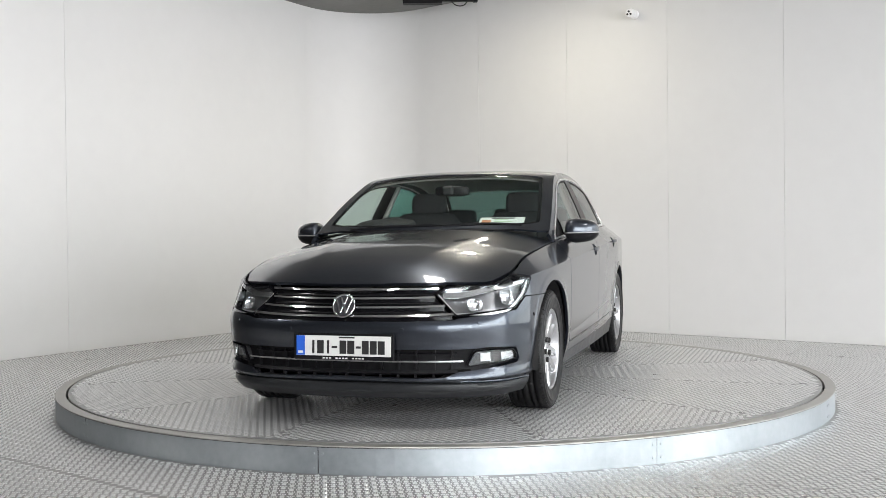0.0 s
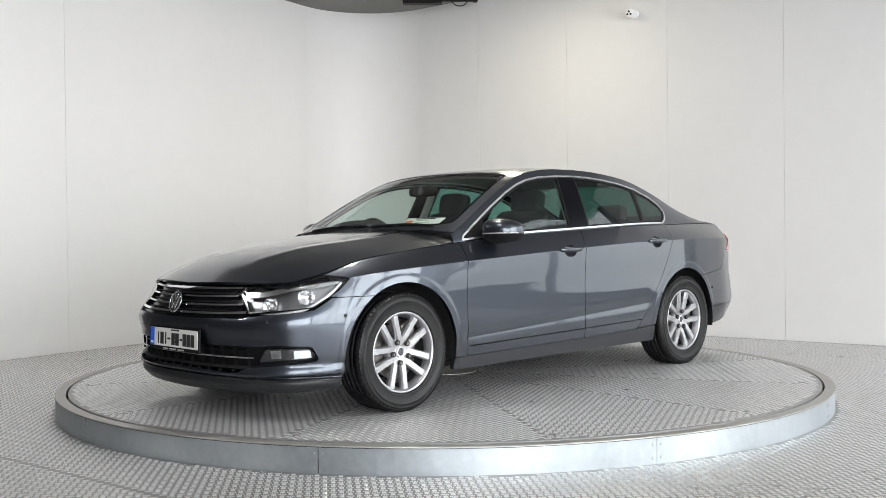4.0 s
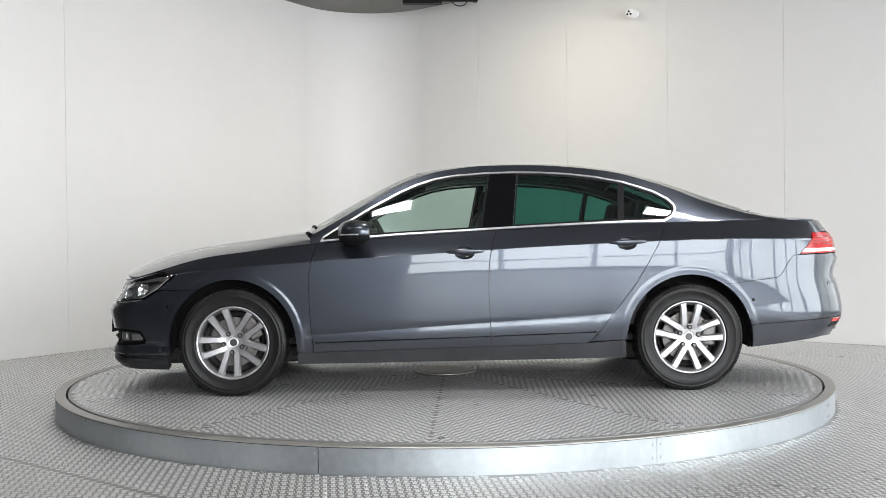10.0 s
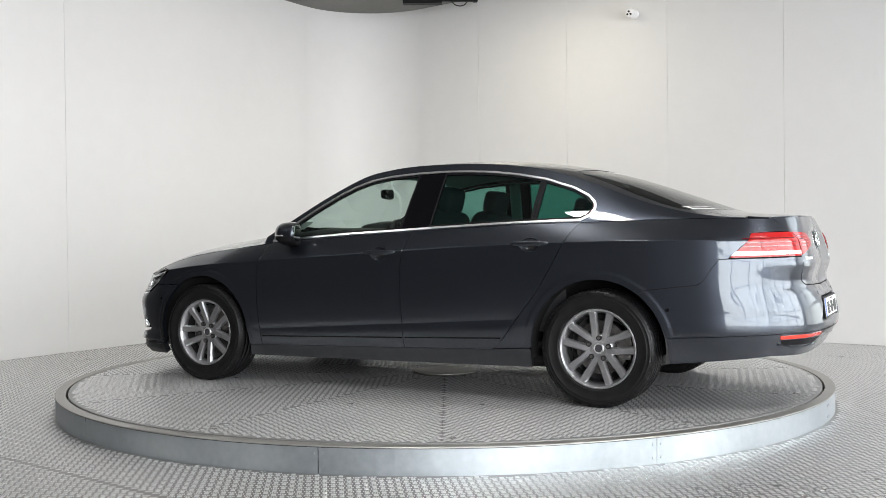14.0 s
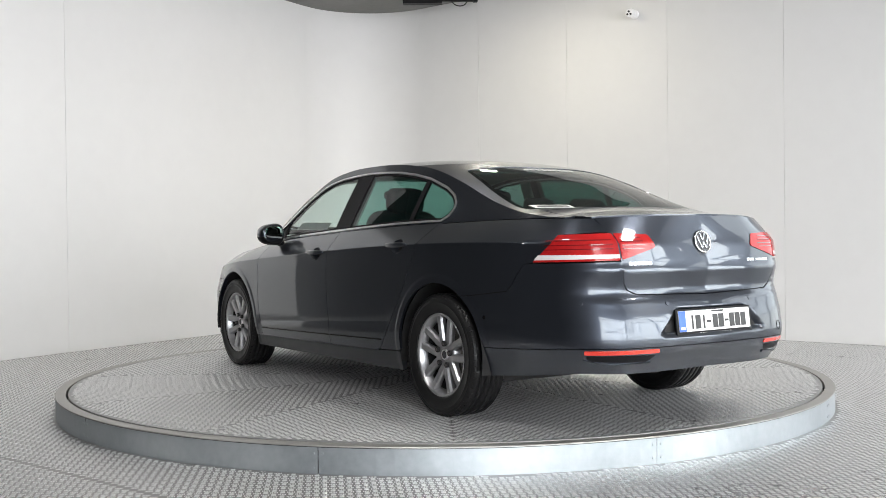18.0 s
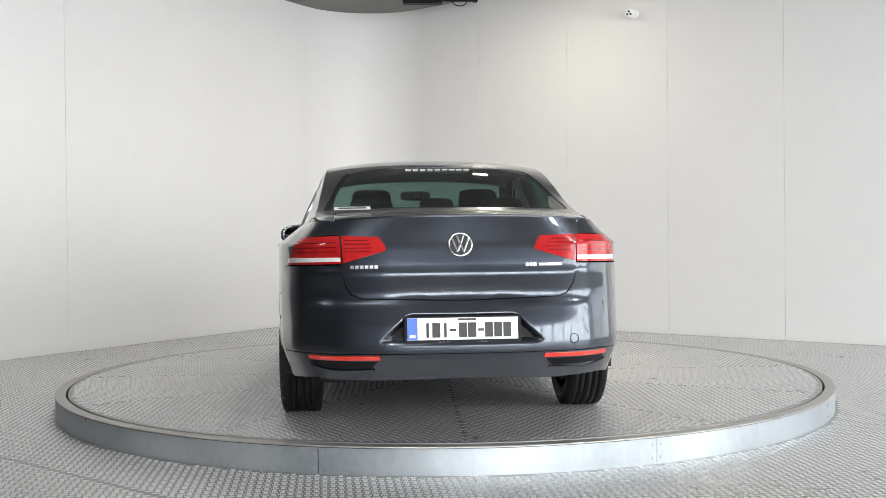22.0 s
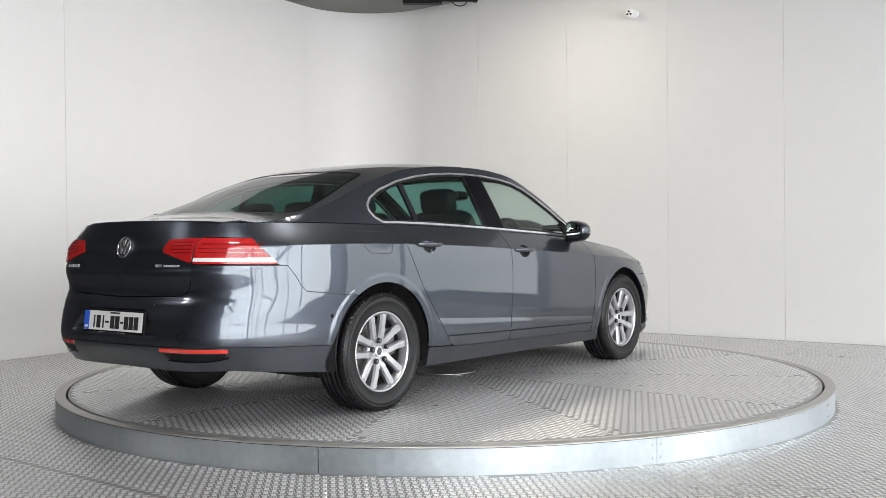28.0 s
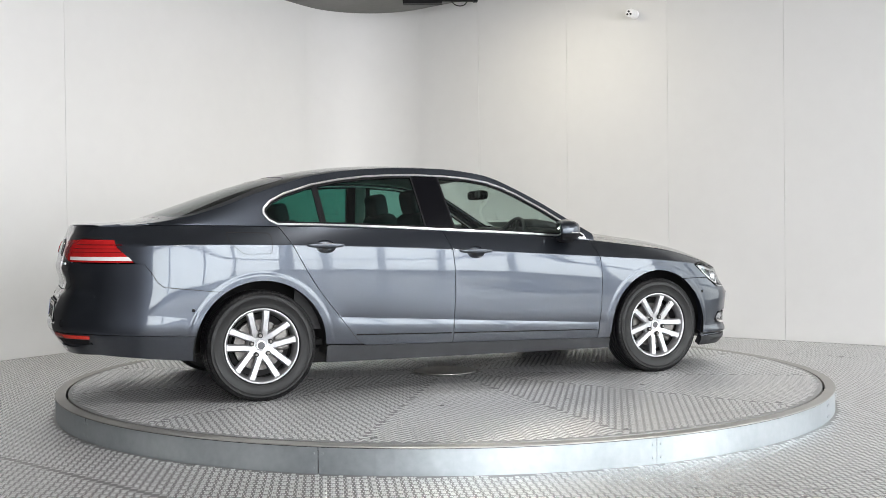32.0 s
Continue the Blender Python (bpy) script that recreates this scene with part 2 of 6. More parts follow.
spot = empty("downlight", pose(-0.05, -0.42, CEIL_Z), "large round white ceiling light over the turntable, lit", "downlight")
part("rim", from_bm("rim", cyl_bm(0.23, 0.03, 40, pose(0, 0, -0.015), 0.004), M_WHITEPL), spot)
part("lens", from_bm("lens", cyl_bm(0.205, 0.008, 40, pose(0, 0, -0.034)), M_LED), spot)
lamp("ceiling_light_lamp", "AREA", 24, pose(-0.05, -0.42, CEIL_Z - 0.05), (1.0, 0.96, 0.88), 0.4)

# small white camera on the wall
_cam_at = Vector((2.173, 4.154, 3.420)) + RW_N * 0.02
_m = Matrix.Translation(_cam_at) @ Matrix.Rotation(math.atan2(RW_N.y, RW_N.x), 4, "Z")
cctv = empty("wall_camera", _m, "small white security camera on a wall bracket", "camera")
part("base", from_bm("base", cyl_bm(0.050, 0.03, 24, pose(0.0, 0, 0, 0, 90, 0), 0.006), M_WHITEPL), cctv)
part("arm", from_bm("arm", cyl_bm(0.020, 0.09, 16, pose(0.05, 0, 0, 0, 90, 0)), M_WHITEPL), cctv)
_turn = pose(0.12, 0.01, 0.0, 0, 14, 12)
part("body", from_bm("body", cyl_bm(0.042, 0.11, 28, _turn @ pose(0, 0, 0, 0, 90, 0), 0.006), M_WHITEPL), cctv)
for dy, dz in ((0.0, 0.017), (-0.018, -0.012), (0.018, -0.012)):
    part("lens", from_bm("lens", cyl_bm(0.0125, 0.006, 16, _turn @ pose(0.056, dy, dz, 0, 90, 0), 0.001), M_BLACK), cctv)

# dark rail with a loop of cable under the ceiling
bar = empty("ceiling_rail", pose(0, 5.25, CEIL_Z), "black metal rail hung under the ceiling", "rail")
part("beam", from_bm("beam", box_bm(0.92, 0.08, 0.10, 0.006, at=(-0.01, 0, -0.052)), M_BLACKPL), bar)
part("box", from_bm("box", box_bm(0.48, 0.13, 0.13, 0.010, at=(-0.226, -0.01, -0.067)), M_BLACKPL), bar)
part("end_lamp", from_bm("end_lamp", box_bm(0.05, 0.06, 0.04, 0.004, at=(0.42, -0.03, -0.100)), M_BLACKPL), bar)
_cv = bpy.data.curves.new("cable", "CURVE")
_cv.dimensions, _cv.bevel_depth, _cv.bevel_resolution = "3D", 0.006, 2
_sp = _cv.splines.new("BEZIER")
_sp.bezier_points.add(3)
for p, co in zip(_sp.bezier_points, ((0.12, -0.05, -0.09), (0.17, -0.05, -0.152), (0.28, -0.05, -0.158), (0.33, -0.05, -0.09))):
    p.co = co
    p.handle_left_type = p.handle_right_type = "AUTO"
_cv.materials.append(M_BLACKPL)
part("cable", _cv, bar)

# ---- the turntable ----
R_DISC, R_IN, R_OUT = 2.515, 2.528, 2.592
_ring = empty("turntable_ring", pose(0, 0, FLOOR_Z), "fixed ring of galvanised sheet round the turntable", "turntable ring")


def ring_mesh(name, rows, material, seg=144, a0=0.0, a1=2 * math.pi, close=False, smooth=True):
    """A band of revolution: rows of (radius, height)."""
    v, f = [], []
    full = abs(a1 - a0 - 2 * math.pi) < 1e-6
    n = seg if full else seg + 1
    k = len(rows)
    for i in range(n):
        a = a0 + (a1 - a0) * i / seg
        v += [(r * math.cos(a), r * math.sin(a), z) for r, z in rows]
    for i in range(seg):
        j = (i + 1) % n
        for q in range(k if close else k - 1):
            q2 = (q + 1) % k
            f.append((i * k + q, j * k + q, j * k + q2, i * k + q2))
    return mesh_of(name, v, f, material, smooth)


H_T = -FLOOR_Z
_sheet_n = 10
_s0 = math.atan2(-2.33, 0.98)
for i in range(_sheet_n):
    a0 = _s0 + i * 2 * math.pi / _sheet_n + 0.0007
    a1 = _s0 + (i + 1) * 2 * math.pi / _sheet_n - 0.0007
    sheet = part("skirt_sheet", ring_mesh("skirt_sheet", [(R_OUT - 0.006, 0.0), (R_OUT - 0.003, 0.0), (R_OUT - 0.003, H_T - 0.012), (R_OUT - 0.006, H_T - 0.012)], M_GALV, 18, a0, a1, True, False), _ring)
    for dz in (0.03, 0.095):
        for a in (a0 + 0.008, a1 - 0.008):
            part("rivet", from_bm("rivet", cyl_bm(0.006, 0.004, 10, Matrix.Translation(((R_OUT - 0.002) * math.cos(a), (R_OUT - 0.002) * math.sin(a), dz)) @ Matrix.Rotation(a, 4, "Z") @ Matrix.Rotation(radians(90), 4, "Y"), 0.001), M_GALV), sheet)
# black ring standing in for the shadow under the band's overhang
part("gap_shade", ring_mesh("gap_shade", [(R_OUT - 0.02, H_T - 0.03), (R_OUT - 0.005, H_T - 0.03), (R_OUT - 0.005, H_T - 0.005), (R_OUT - 0.02, H_T - 0.005)], M_BLACK, close=True, smooth=False), _ring)
part("top_band", ring_mesh("top_band", [(R_IN, H_T - 0.03), (R_IN, H_T - 0.002), (R_OUT - 0.002, H_T - 0.002), (R_OUT, H_T - 0.004), (R_OUT, H_T - 0.008), (R_IN + 0.02, H_T - 0.008)], M_RIM, smooth=False), _ring, "flat grey steel band")
part("pit", ring_mesh("pit", [(R_OUT - 0.05, H_T - 0.06), (0.01, H_T - 0.06)], M_BLACK, smooth=False), _ring)

turntable = empty("turntable_disc", Matrix.Identity(4), "round turntable disc of twelve tread-plate wedges", "turntable")
part("disc_edge", ring_mesh("disc_edge", [(R_DISC - 0.02, -0.03), (R_DISC, -0.03), (R_DISC, -0.003), (R_DISC - 0.02, -0.003)], M_RIM, close=True, smooth=False), turntable)
def wedge_mesh():
    out = [(r * math.cos(a), r * math.sin(a)) for r, a in [(R_DISC - 0.002, radians(-14.97 + 29.94 * i / 16)) for i in range(17)]]
    inn = [(0.03 * math.cos(a), 0.03 * math.sin(a)) for a in (radians(13), radians(0), radians(-13))]
    loop = out + inn
    n = len(loop)
    v = [(x, y, 0.0) for x, y in loop] + [(x, y, -0.005) for x, y in loop]
    f = [tuple(range(n))] + [(i, i + n, (i + 1) % n + n, (i + 1) % n) for i in range(n)]
    return mesh_of("wedge_plate", v, f, M_DISC)


_wm = wedge_mesh()


def tread_bars(name, cell, turn, keep, z, material):
    """Raised bars of tread plate: groups of five that turn by a quarter from cell to cell, where keep(x, y) holds."""
    reach = 12.0
    n = int(reach / cell)
    i, j = np.meshgrid(np.arange(-n, n), np.arange(-n, n), indexing="ij")
    i, j = i.ravel(), j.ravel()
    c, s = math.cos(radians(turn)), math.sin(radians(turn))
    px, py = (i + 0.5) * cell, (j + 0.5) * cell
    ok = keep(px * c - py * s, px * s + py * c)
    i, j, px, py = i[ok], j[ok], px[ok], py[ok]
    k = np.repeat(np.arange(len(i)), 5)
    off = np.tile((np.arange(5) - 2) * cell * 0.194, len(i))
    odd = ((i + j) % 2 == 1)[k]
    ln, wd, hg = cell * 0.68, cell * 0.150, 0.0018
    shape = np.array([(-0.5, 0, 0), (-0.3, -0.5, 0), (0.3, -0.5, 0), (0.5, 0, 0), (0.3, 0.5, 0), (-0.3, 0.5, 0), (-0.26, 0, 1), (0.26, 0, 1)]) * (ln, wd, hg)
    a = np.where(odd[:, None], shape[None, :, 1], shape[None, :, 0])
    b = np.where(odd[:, None], shape[None, :, 0], shape[None, :, 1])
    a = a + (px[k] + np.where(odd, off, 0))[:, None]
    b = b + (py[k] + np.where(odd, 0, off))[:, None]
    v = np.stack([a * c - b * s, a * s + b * c, np.broadcast_to(shape[None, :, 2], a.shape) + z], -1).reshape(-1, 3)
    f = np.array([(0, 1, 6), (1, 2, 7), (1, 7, 6), (2, 3, 7), (3, 4, 7), (4, 5, 6), (4, 6, 7), (5, 0, 6)])
    fo = np.where(odd[:, None, None], f[None, :, ::-1], f[None])
    t = (fo + (np.arange(len(k)) * 8)[:, None, None]).reshape(-1, 3)
    me = bpy.data.meshes.new(name)
    me.vertices.add(len(v))
    me.vertices.foreach_set("co", v.ravel())
    me.loops.add(len(t) * 3)
    me.loops.foreach_set("vertex_index", t.ravel().astype(np.int32))
    me.polygons.add(len(t))
    me.polygons.foreach_set("loop_start", np.arange(0, len(t) * 3, 3, dtype=np.int32))
    me.materials.append(material)
    me.update()
    me.validate()
    return me


def in_wedge(x, y):
    r, a = np.hypot(x, y), np.degrees(np.arctan2(y, x))
    return (r > 0.25) & (r < R_DISC - 0.03) & (np.abs(a) < 15 - np.degrees(0.004 / np.maximum(r, 0.1)))


def on_floor(x, y):
    r = np.hypot(x, y)
    left = (x + 3.393) * 0.8515 - (y - 3.189) * 0.5244
    right = -(x - 3.041) * 0.6210 - (y - 3.466) * 0.7838
    seen = np.abs(x) < (y + 7.18) * 0.455 + 0.1
    joints = np.abs((x + 1.70) * 0.621 + (y + 2.53) * 0.784) > 0.012
    return (r > R_OUT + 0.02) & (left > 0.03) & (right > 0.03) & seen & (y > -3.4) & joints


CELL = 0.036
_wb = tread_bars("tread_relief", CELL, 45, in_wedge, 0.0, M_BAR_GLINT)
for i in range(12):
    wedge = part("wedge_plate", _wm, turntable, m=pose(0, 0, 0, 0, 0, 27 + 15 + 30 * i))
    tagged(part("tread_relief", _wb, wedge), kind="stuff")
tagged(part("floor_tread_relief", tread_bars("floor_tread_relief", CELL, 6.6, on_floor, FLOOR_Z, M_BAR_GLINT), floor), kind="stuff")
part("under_plate", ring_mesh("under_plate", [(R_DISC - 0.01, -0.006), (0.01, -0.006)], M_BLACK, smooth=False), turntable)
part("hub_plate", from_bm("hub_plate", cyl_bm(0.222, 0.008, 64, pose(0, 0, 0.0065), 0.002), M_RIM), turntable, "round flat steel cover plate at the centre")

# ---- the car: the surfaces that its panels follow ----
from mathutils.geometry import delaunay_2d_cdt

car = empty("car", Matrix.Identity(4), "dark metallic grey four-door saloon on silver alloy wheels", "car")


class Spline:
    """A smooth curve through values at rising knots."""

    def __init__(self, t, v):
        self.t = np.asarray(t, float)
        v = np.asarray(v, float)
        self.v = v if v.ndim > 1 else v[:, None]
        self.flat = v.ndim == 1
        d = np.diff(self.v, axis=0) / np.diff(self.t)[:, None]
        h = np.diff(self.t)[:, None]
        m = np.empty_like(self.v)
        m[1:-1] = (d[:-1] * h[1:] + d[1:] * h[:-1]) / (h[1:] + h[:-1])
        m[0], m[-1] = d[0], d[-1]
        self.m = m

    def __call__(self, x):
        x = np.asarray(x, float)
        i = np.clip(np.searchsorted(self.t, x, side="right") - 1, 0, len(self.t) - 2)
        h = self.t[i + 1] - self.t[i]
        s = np.clip((x - self.t[i]) / h, -0.5, 1.5)[..., None]
        h = h[..., None]
        s2, s3 = s * s, s * s * s
        r = (2 * s3 - 3 * s2 + 1) * self.v[i] + (s3 - 2 * s2 + s) * h * self.m[i] + (-2 * s3 + 3 * s2) * self.v[i + 1] + (s3 - s2) * h * self.m[i + 1]
        return r[..., 0] if self.flat else r


# outline in plan from nose to tail, crease height and belt line, knot by knot
OUT = [(2.300, 0), (2.293, 0.2), (2.265, 0.4), (2.195, 0.6), (2.07, 0.755), (1.88, 0.842), (1.65, 0.882), (1.40, 0.899), (1.0, 0.905), (0.5, 0.910), (0, 0.913),
       (-0.5, 0.912), (-1.0, 0.905), (-1.4, 0.897), (-1.8, 0.872), (-2.105, 0.820), (-2.305, 0.735), (-2.45, 0.58), (-2.508, 0.38), (-2.525, 0.19), (-2.532, 0)]
ZCREASE = [0.685, 0.686, 0.69, 0.70, 0.712, 0.732, 0.758, 0.782, 0.808, 0.838, 0.866, 0.892, 0.911, 0.922, 0.925, 0.922, 0.92, 0.92, 0.92, 0.92, 0.92]
BELT = [(2.205, 0, 0.712), (2.197, 0.2, 0.712), (2.165, 0.385, 0.715), (2.12, 0.53, 0.712), (2.02, 0.668, 0.724), (1.86, 0.748, 0.766), (1.63, 0.760, 0.832), (1.38, 0.772, 0.870), (0.98, 0.793, 0.915),
        (0.5, 0.818, 0.955), (0, 0.827, 0.982), (-0.5, 0.828, 1.006), (-1.0, 0.803, 1.026), (-1.38, 0.764, 1.033), (-1.75, 0.724, 1.041), (-2.0, 0.695, 1.042), (-2.18, 0.662, 1.040),
        (-2.30, 0.56, 1.039), (-2.372, 0.40, 1.046), (-2.395, 0.2, 1.050), (-2.402, 0, 1.052)]
_o = np.array(OUT)
_u = np.concatenate([[0], np.cumsum(np.hypot(*np.diff(_o, axis=0).T))])
U_END = float(_u[-1])


def mirrored(values, flip):
    """Knots on both sides of the centre at both ends, so that the curve leaves the centre square."""
    v = np.asarray(values, float)
    if v.ndim == 1:
        v = v[:, None]
    s = np.array(flip, float)
    a, b = v[1:3][::-1] * s, v[-3:-1][::-1] * s
    return np.concatenate([a, v, b])


_uu = np.concatenate([-_u[1:3][::-1], _u, 2 * U_END - _u[-3:-1][::-1]])
S_OUT = Spline(_uu, mirrored(OUT, (1, -1)))
S_CR = Spline(_uu, mirrored(ZCREASE, (1,)))
S_BELT = Spline(_uu, mirrored(BELT, (1, -1, 1)))
# how far the side lies inside the outline, at heights from the sill (0) to the crease (1)
V_KNOTS = [0.0, 0.1, 0.25, 0.35, 0.5, 0.7, 0.85, 1.0]
Z_LOW = 0.15
INSETS = {
    0: [0.060, 0.024, 0.018, 0.028, 0.018, 0.000, 0.022, 0.050],
    3: [0.070, 0.030, 0.018, 0.022, 0.012, 0.004, 0.060, 0.100],
    5: [0.070, 0.040, 0.020, 0.012, 0.006, 0.008, 0.026, 0.050],
    7: [0.060, 0.045, 0.022, 0.012, 0.006, 0.003, 0.007, 0.018],
    9: [0.062, 0.044, 0.018, 0.007, 0.005, 0.003, 0.001, 0.004],
    11: [0.062, 0.044, 0.018, 0.007, 0.005, 0.003, 0.001, 0.004],
    13: [0.070, 0.050, 0.026, 0.012, 0.006, 0.003, 0.002, 0.005],
    15: [0.120, 0.080, 0.030, 0.004, 0.004, 0.010, 0.012, 0.015],
    17: [0.205, 0.118, 0.044, 0.000, 0.002, 0.036, 0.034, 0.048],
    20: [0.265, 0.145, 0.056, 0.000, 0.004, 0.082, 0.081, 0.103],
}
_ik = sorted(INSETS)
S_INS = Spline([_u[k] for k in _ik], np.array([INSETS[k] for k in _ik]))
HUBS = ((1.3955, 0.325), (-1.3955, 0.325))
R_ARCH = 0.386


def smooth01(x):
    x = np.clip(x, 0, 1)
    return x * x * (3 - 2 * x)


def sill_line(x):
    """The height of the crease low on the doors, rising to the rear."""
    return 0.423 - 0.060 * np.asarray(x, float)


def ring(u, z):
    """A point of the body's flank, nose and tail: u metres along the outline, at height z."""
    u, z = np.broadcast_arrays(np.asarray(u, float), np.asarray(z, float))
    side, a = np.where(u < 0, -1.0, 1.0), np.abs(u)
    o, zc, b = S_OUT(a), S_CR(a)[..., 0], S_BELT(a)
    e = 1e-3
    d = S_OUT(a + e) - S_OUT(a - e)
    n = np.stack([-d[..., 1], d[..., 0]], -1) * -1.0
    n /= np.linalg.norm(n, axis=-1, keepdims=True)
    ins = S_INS(np.clip(a, 0, U_END))
    v = np.clip((z - Z_LOW) / (zc - Z_LOW), 0, 1)
    # cubic through the eight heights
    k = np.array(V_KNOTS)
    dv = np.diff(ins, axis=-1) / np.diff(k)
    h = np.diff(k)
    m = np.empty_like(ins)
    m[..., 1:-1] = (dv[..., :-1] * h[1:] + dv[..., 1:] * h[:-1]) / (h[1:] + h[:-1])
    m[..., 0], m[..., -1] = dv[..., 0], dv[..., -1]
    i = np.clip(np.searchsorted(k, v, side="right") - 1, 0, len(k) - 2)
    hh = h[i]
    s = (v - k[i]) / hh

    def at(arr, j):
        return np.take_along_axis(arr, j[..., None], -1)[..., 0]

    val = (2 * s**3 - 3 * s**2 + 1) * at(ins, i) + (s**3 - 2 * s**2 + s) * hh * at(m, i) + (3 * s**2 - 2 * s**3) * at(ins, i + 1) + (s**3 - s**2) * hh * at(m, i + 1)
    tail = smooth01((a - (U_END - 0.85)) / 0.30)
    val = val + tail * np.interp(z, [0.60, 0.648, 0.672, 0.70, 0.795, 0.812, 0.93], [0, -0.002, 0.009, 0.011, -0.012, -0.006, 0])
    flank = smooth01((0.97 - o[..., 0]) / 0.06) * smooth01((o[..., 0] + 0.98) / 0.12)
    # the sill crease: the side draws in towards it from above and from below
    ds = z - sill_line(o[..., 0])
    val = val + flank * 0.009 * np.where(ds > 0, np.exp(-np.maximum(ds, 0) / 0.05), np.exp(np.minimum(ds, 0) / 0.035))
    # the nose: a blade over a groove, with the lip below
    nose = 1 - smooth01((a - 0.98) / 0.25)
    val = val + nose * np.interp(z, [0.150, 0.200, 0.228, 0.238, 0.252, 0.272, 0.305, 0.34], [0, -0.012, -0.002, 0.016, -0.012, -0.010, 0.004, 0])
    p = o - n * val[..., None]
    c = o - n * ins[..., -1:]
    # raised lips round the wheel arches
    for hx, hz in HUBS:
        r = np.hypot(p[..., 0] - hx, z - hz)
        lift = 0.0030 * (1 - smooth01((r - 0.415) / 0.025)) * (p[..., 1] > 0.5)
        p = p + n * lift[..., None]
    # above the crease: a bent strip up to the belt line
    w = np.clip((z - zc) / np.maximum(b[..., 2] - zc, 1e-4), 0, 1.15)
    mid = c * 0.58 + b[..., :2] * 0.42
    # the height of the strip runs evenly
    up = c * ((1 - w) ** 2)[..., None] + mid * (2 * w * (1 - w))[..., None] + b[..., :2] * (w**2)[..., None]
    q = np.where((z > zc)[..., None], up, p)
    return np.stack([q[..., 0], q[..., 1] * side, z], -1)


# the rail between side windows and roof, and the centre line over the car
RAIL = [(1.02, 0.770, 0.925), (0.92, 0.768, 0.975), (0.74, 0.748, 1.075), (0.56, 0.722, 1.178), (0.38, 0.692, 1.272), (0.2, 0.665, 1.350), (0.0, 0.645, 1.389), (-0.33, 0.635, 1.405), (-0.68, 0.635, 1.392),
        (-1.04, 0.645, 1.340), (-1.32, 0.656, 1.253), (-1.6, 0.670, 1.146), (-1.85, 0.678, 1.078), (-2.0, 0.672, 1.054), (-2.15, 0.652, 1.043), (-2.3, 0.62, 1.036), (-2.44, 0.57, 1.034)]
TOPLINE = [(1.06, 0.975), (0.99, 1.016), (0.8, 1.128), (0.6, 1.236), (0.41, 1.332), (0.30, 1.377), (0.18, 1.402), (0.02, 1.420), (-0.17, 1.434), (-0.36, 1.441), (-0.55, 1.441), (-0.74, 1.432), (-0.93, 1.410),
           (-1.12, 1.377), (-1.31, 1.331), (-1.5, 1.272), (-1.69, 1.205), (-1.88, 1.137), (-1.98, 1.101), (-2.07, 1.082), (-2.2, 1.070), (-2.33, 1.061), (-2.44, 1.052)]
_r = np.array(RAIL)[::-1]
S_RAIL = Spline(_r[:, 0], _r[:, 1:])
_t = np.array(TOPLINE)[::-1]
S_TOP = Spline(_t[:, 0], _t[:, 1])
_bx = np.array([b for b in BELT if -2.2 < b[0] < 2.12])[::-1]
S_BX = Spline(_bx[:, 0], _bx[:, 1:])


def top(x, y):
    """A point of windscreen, roof, rear window and boot top over the plan position (x, y)."""
    x, y = np.broadcast_arrays(np.asarray(x, float), np.asarray(y, float))
    e = S_RAIL(x)
    q = np.clip(np.abs(y) / e[..., 0], 0, 1.2)
    return np.stack([x, y, e[..., 1] + (S_TOP(x) - e[..., 1]) * (1 - q**2.7)], -1)


def cabin(x, z, sgn=1.0):
    """A point of the cabin's side between belt line and rail."""
    x, z = np.broadcast_arrays(np.asarray(x, float), np.asarray(z, float))
    b, e = S_BX(x), S_RAIL(x)
    w = (z - b[..., 1]) / np.maximum(e[..., 1] - b[..., 1], 0.02)
    y = b[..., 0] + (e[..., 0] - b[..., 0]) * np.clip(w, -0.3, 1.2) + 0.022 * np.clip(w, 0, 1) * (1 - np.clip(w, 0, 1))
    return np.stack([x, y * sgn, z], -1)


HOOD_EDGE = Spline([0.85, 1.3, 1.62, 1.86, 2.02, 2.13, 2.25], [(0.805, 0.928), (0.776, 0.878), (0.760, 0.833), (0.746, 0.766), (0.68, 0.722), (0.63, 0.690), (0.60, 0.640)])
HOOD_TOP = Spline([0.85, 1.02, 1.17, 1.36, 1.56, 1.75, 1.94, 2.07, 2.15, 2.21, 2.27], [1.020, 1.004, 0.984, 0.957, 0.931, 0.900, 0.852, 0.800, 0.756, 0.714, 0.65])


def hood(x, y):
    """A point of the bonnet, with a soft ridge along each side."""
    x, y = np.broadcast_arrays(np.asarray(x, float), np.asarray(y, float))
    e = HOOD_EDGE(x)
    q = np.abs(y) / e[..., 0]
    z = e[..., 1] + (HOOD_TOP(x) - e[..., 1]) * (1 - np.clip(q, 0, 1.3) ** 2.6)
    ridge = 0.30 + 0.17 * smooth01((2.15 - x) / 1.2)
    z = z + 0.004 * np.exp(-(((np.abs(y) - ridge) / 0.05) ** 2)) * smooth01((2.16 - x) / 0.3)
    return np.stack([x, y, z], -1)


# ---- panels cut from those surfaces ----
def inside(pts, poly):
    x, y = pts[:, 0], pts[:, 1]
    ok = np.zeros(len(pts), bool)
    for (x0, y0), (x1, y1) in zip(poly, np.roll(poly, -1, 0)):
        if y0 == y1:
            continue
        ok ^= ((y0 > y) != (y1 > y)) & (x < (x1 - x0) * (y - y0) / (y1 - y0) + x0)
    return ok


def edge_gap(pts, poly):
    best = np.full(len(pts), 1e9)
    for a, b in zip(poly, np.roll(poly, -1, 0)):
        d = b - a
        t = np.clip(((pts - a) @ d) / max(d @ d, 1e-12), 0, 1)
        best = np.minimum(best, np.hypot(*(pts - a - t[:, None] * d).T))
    return best


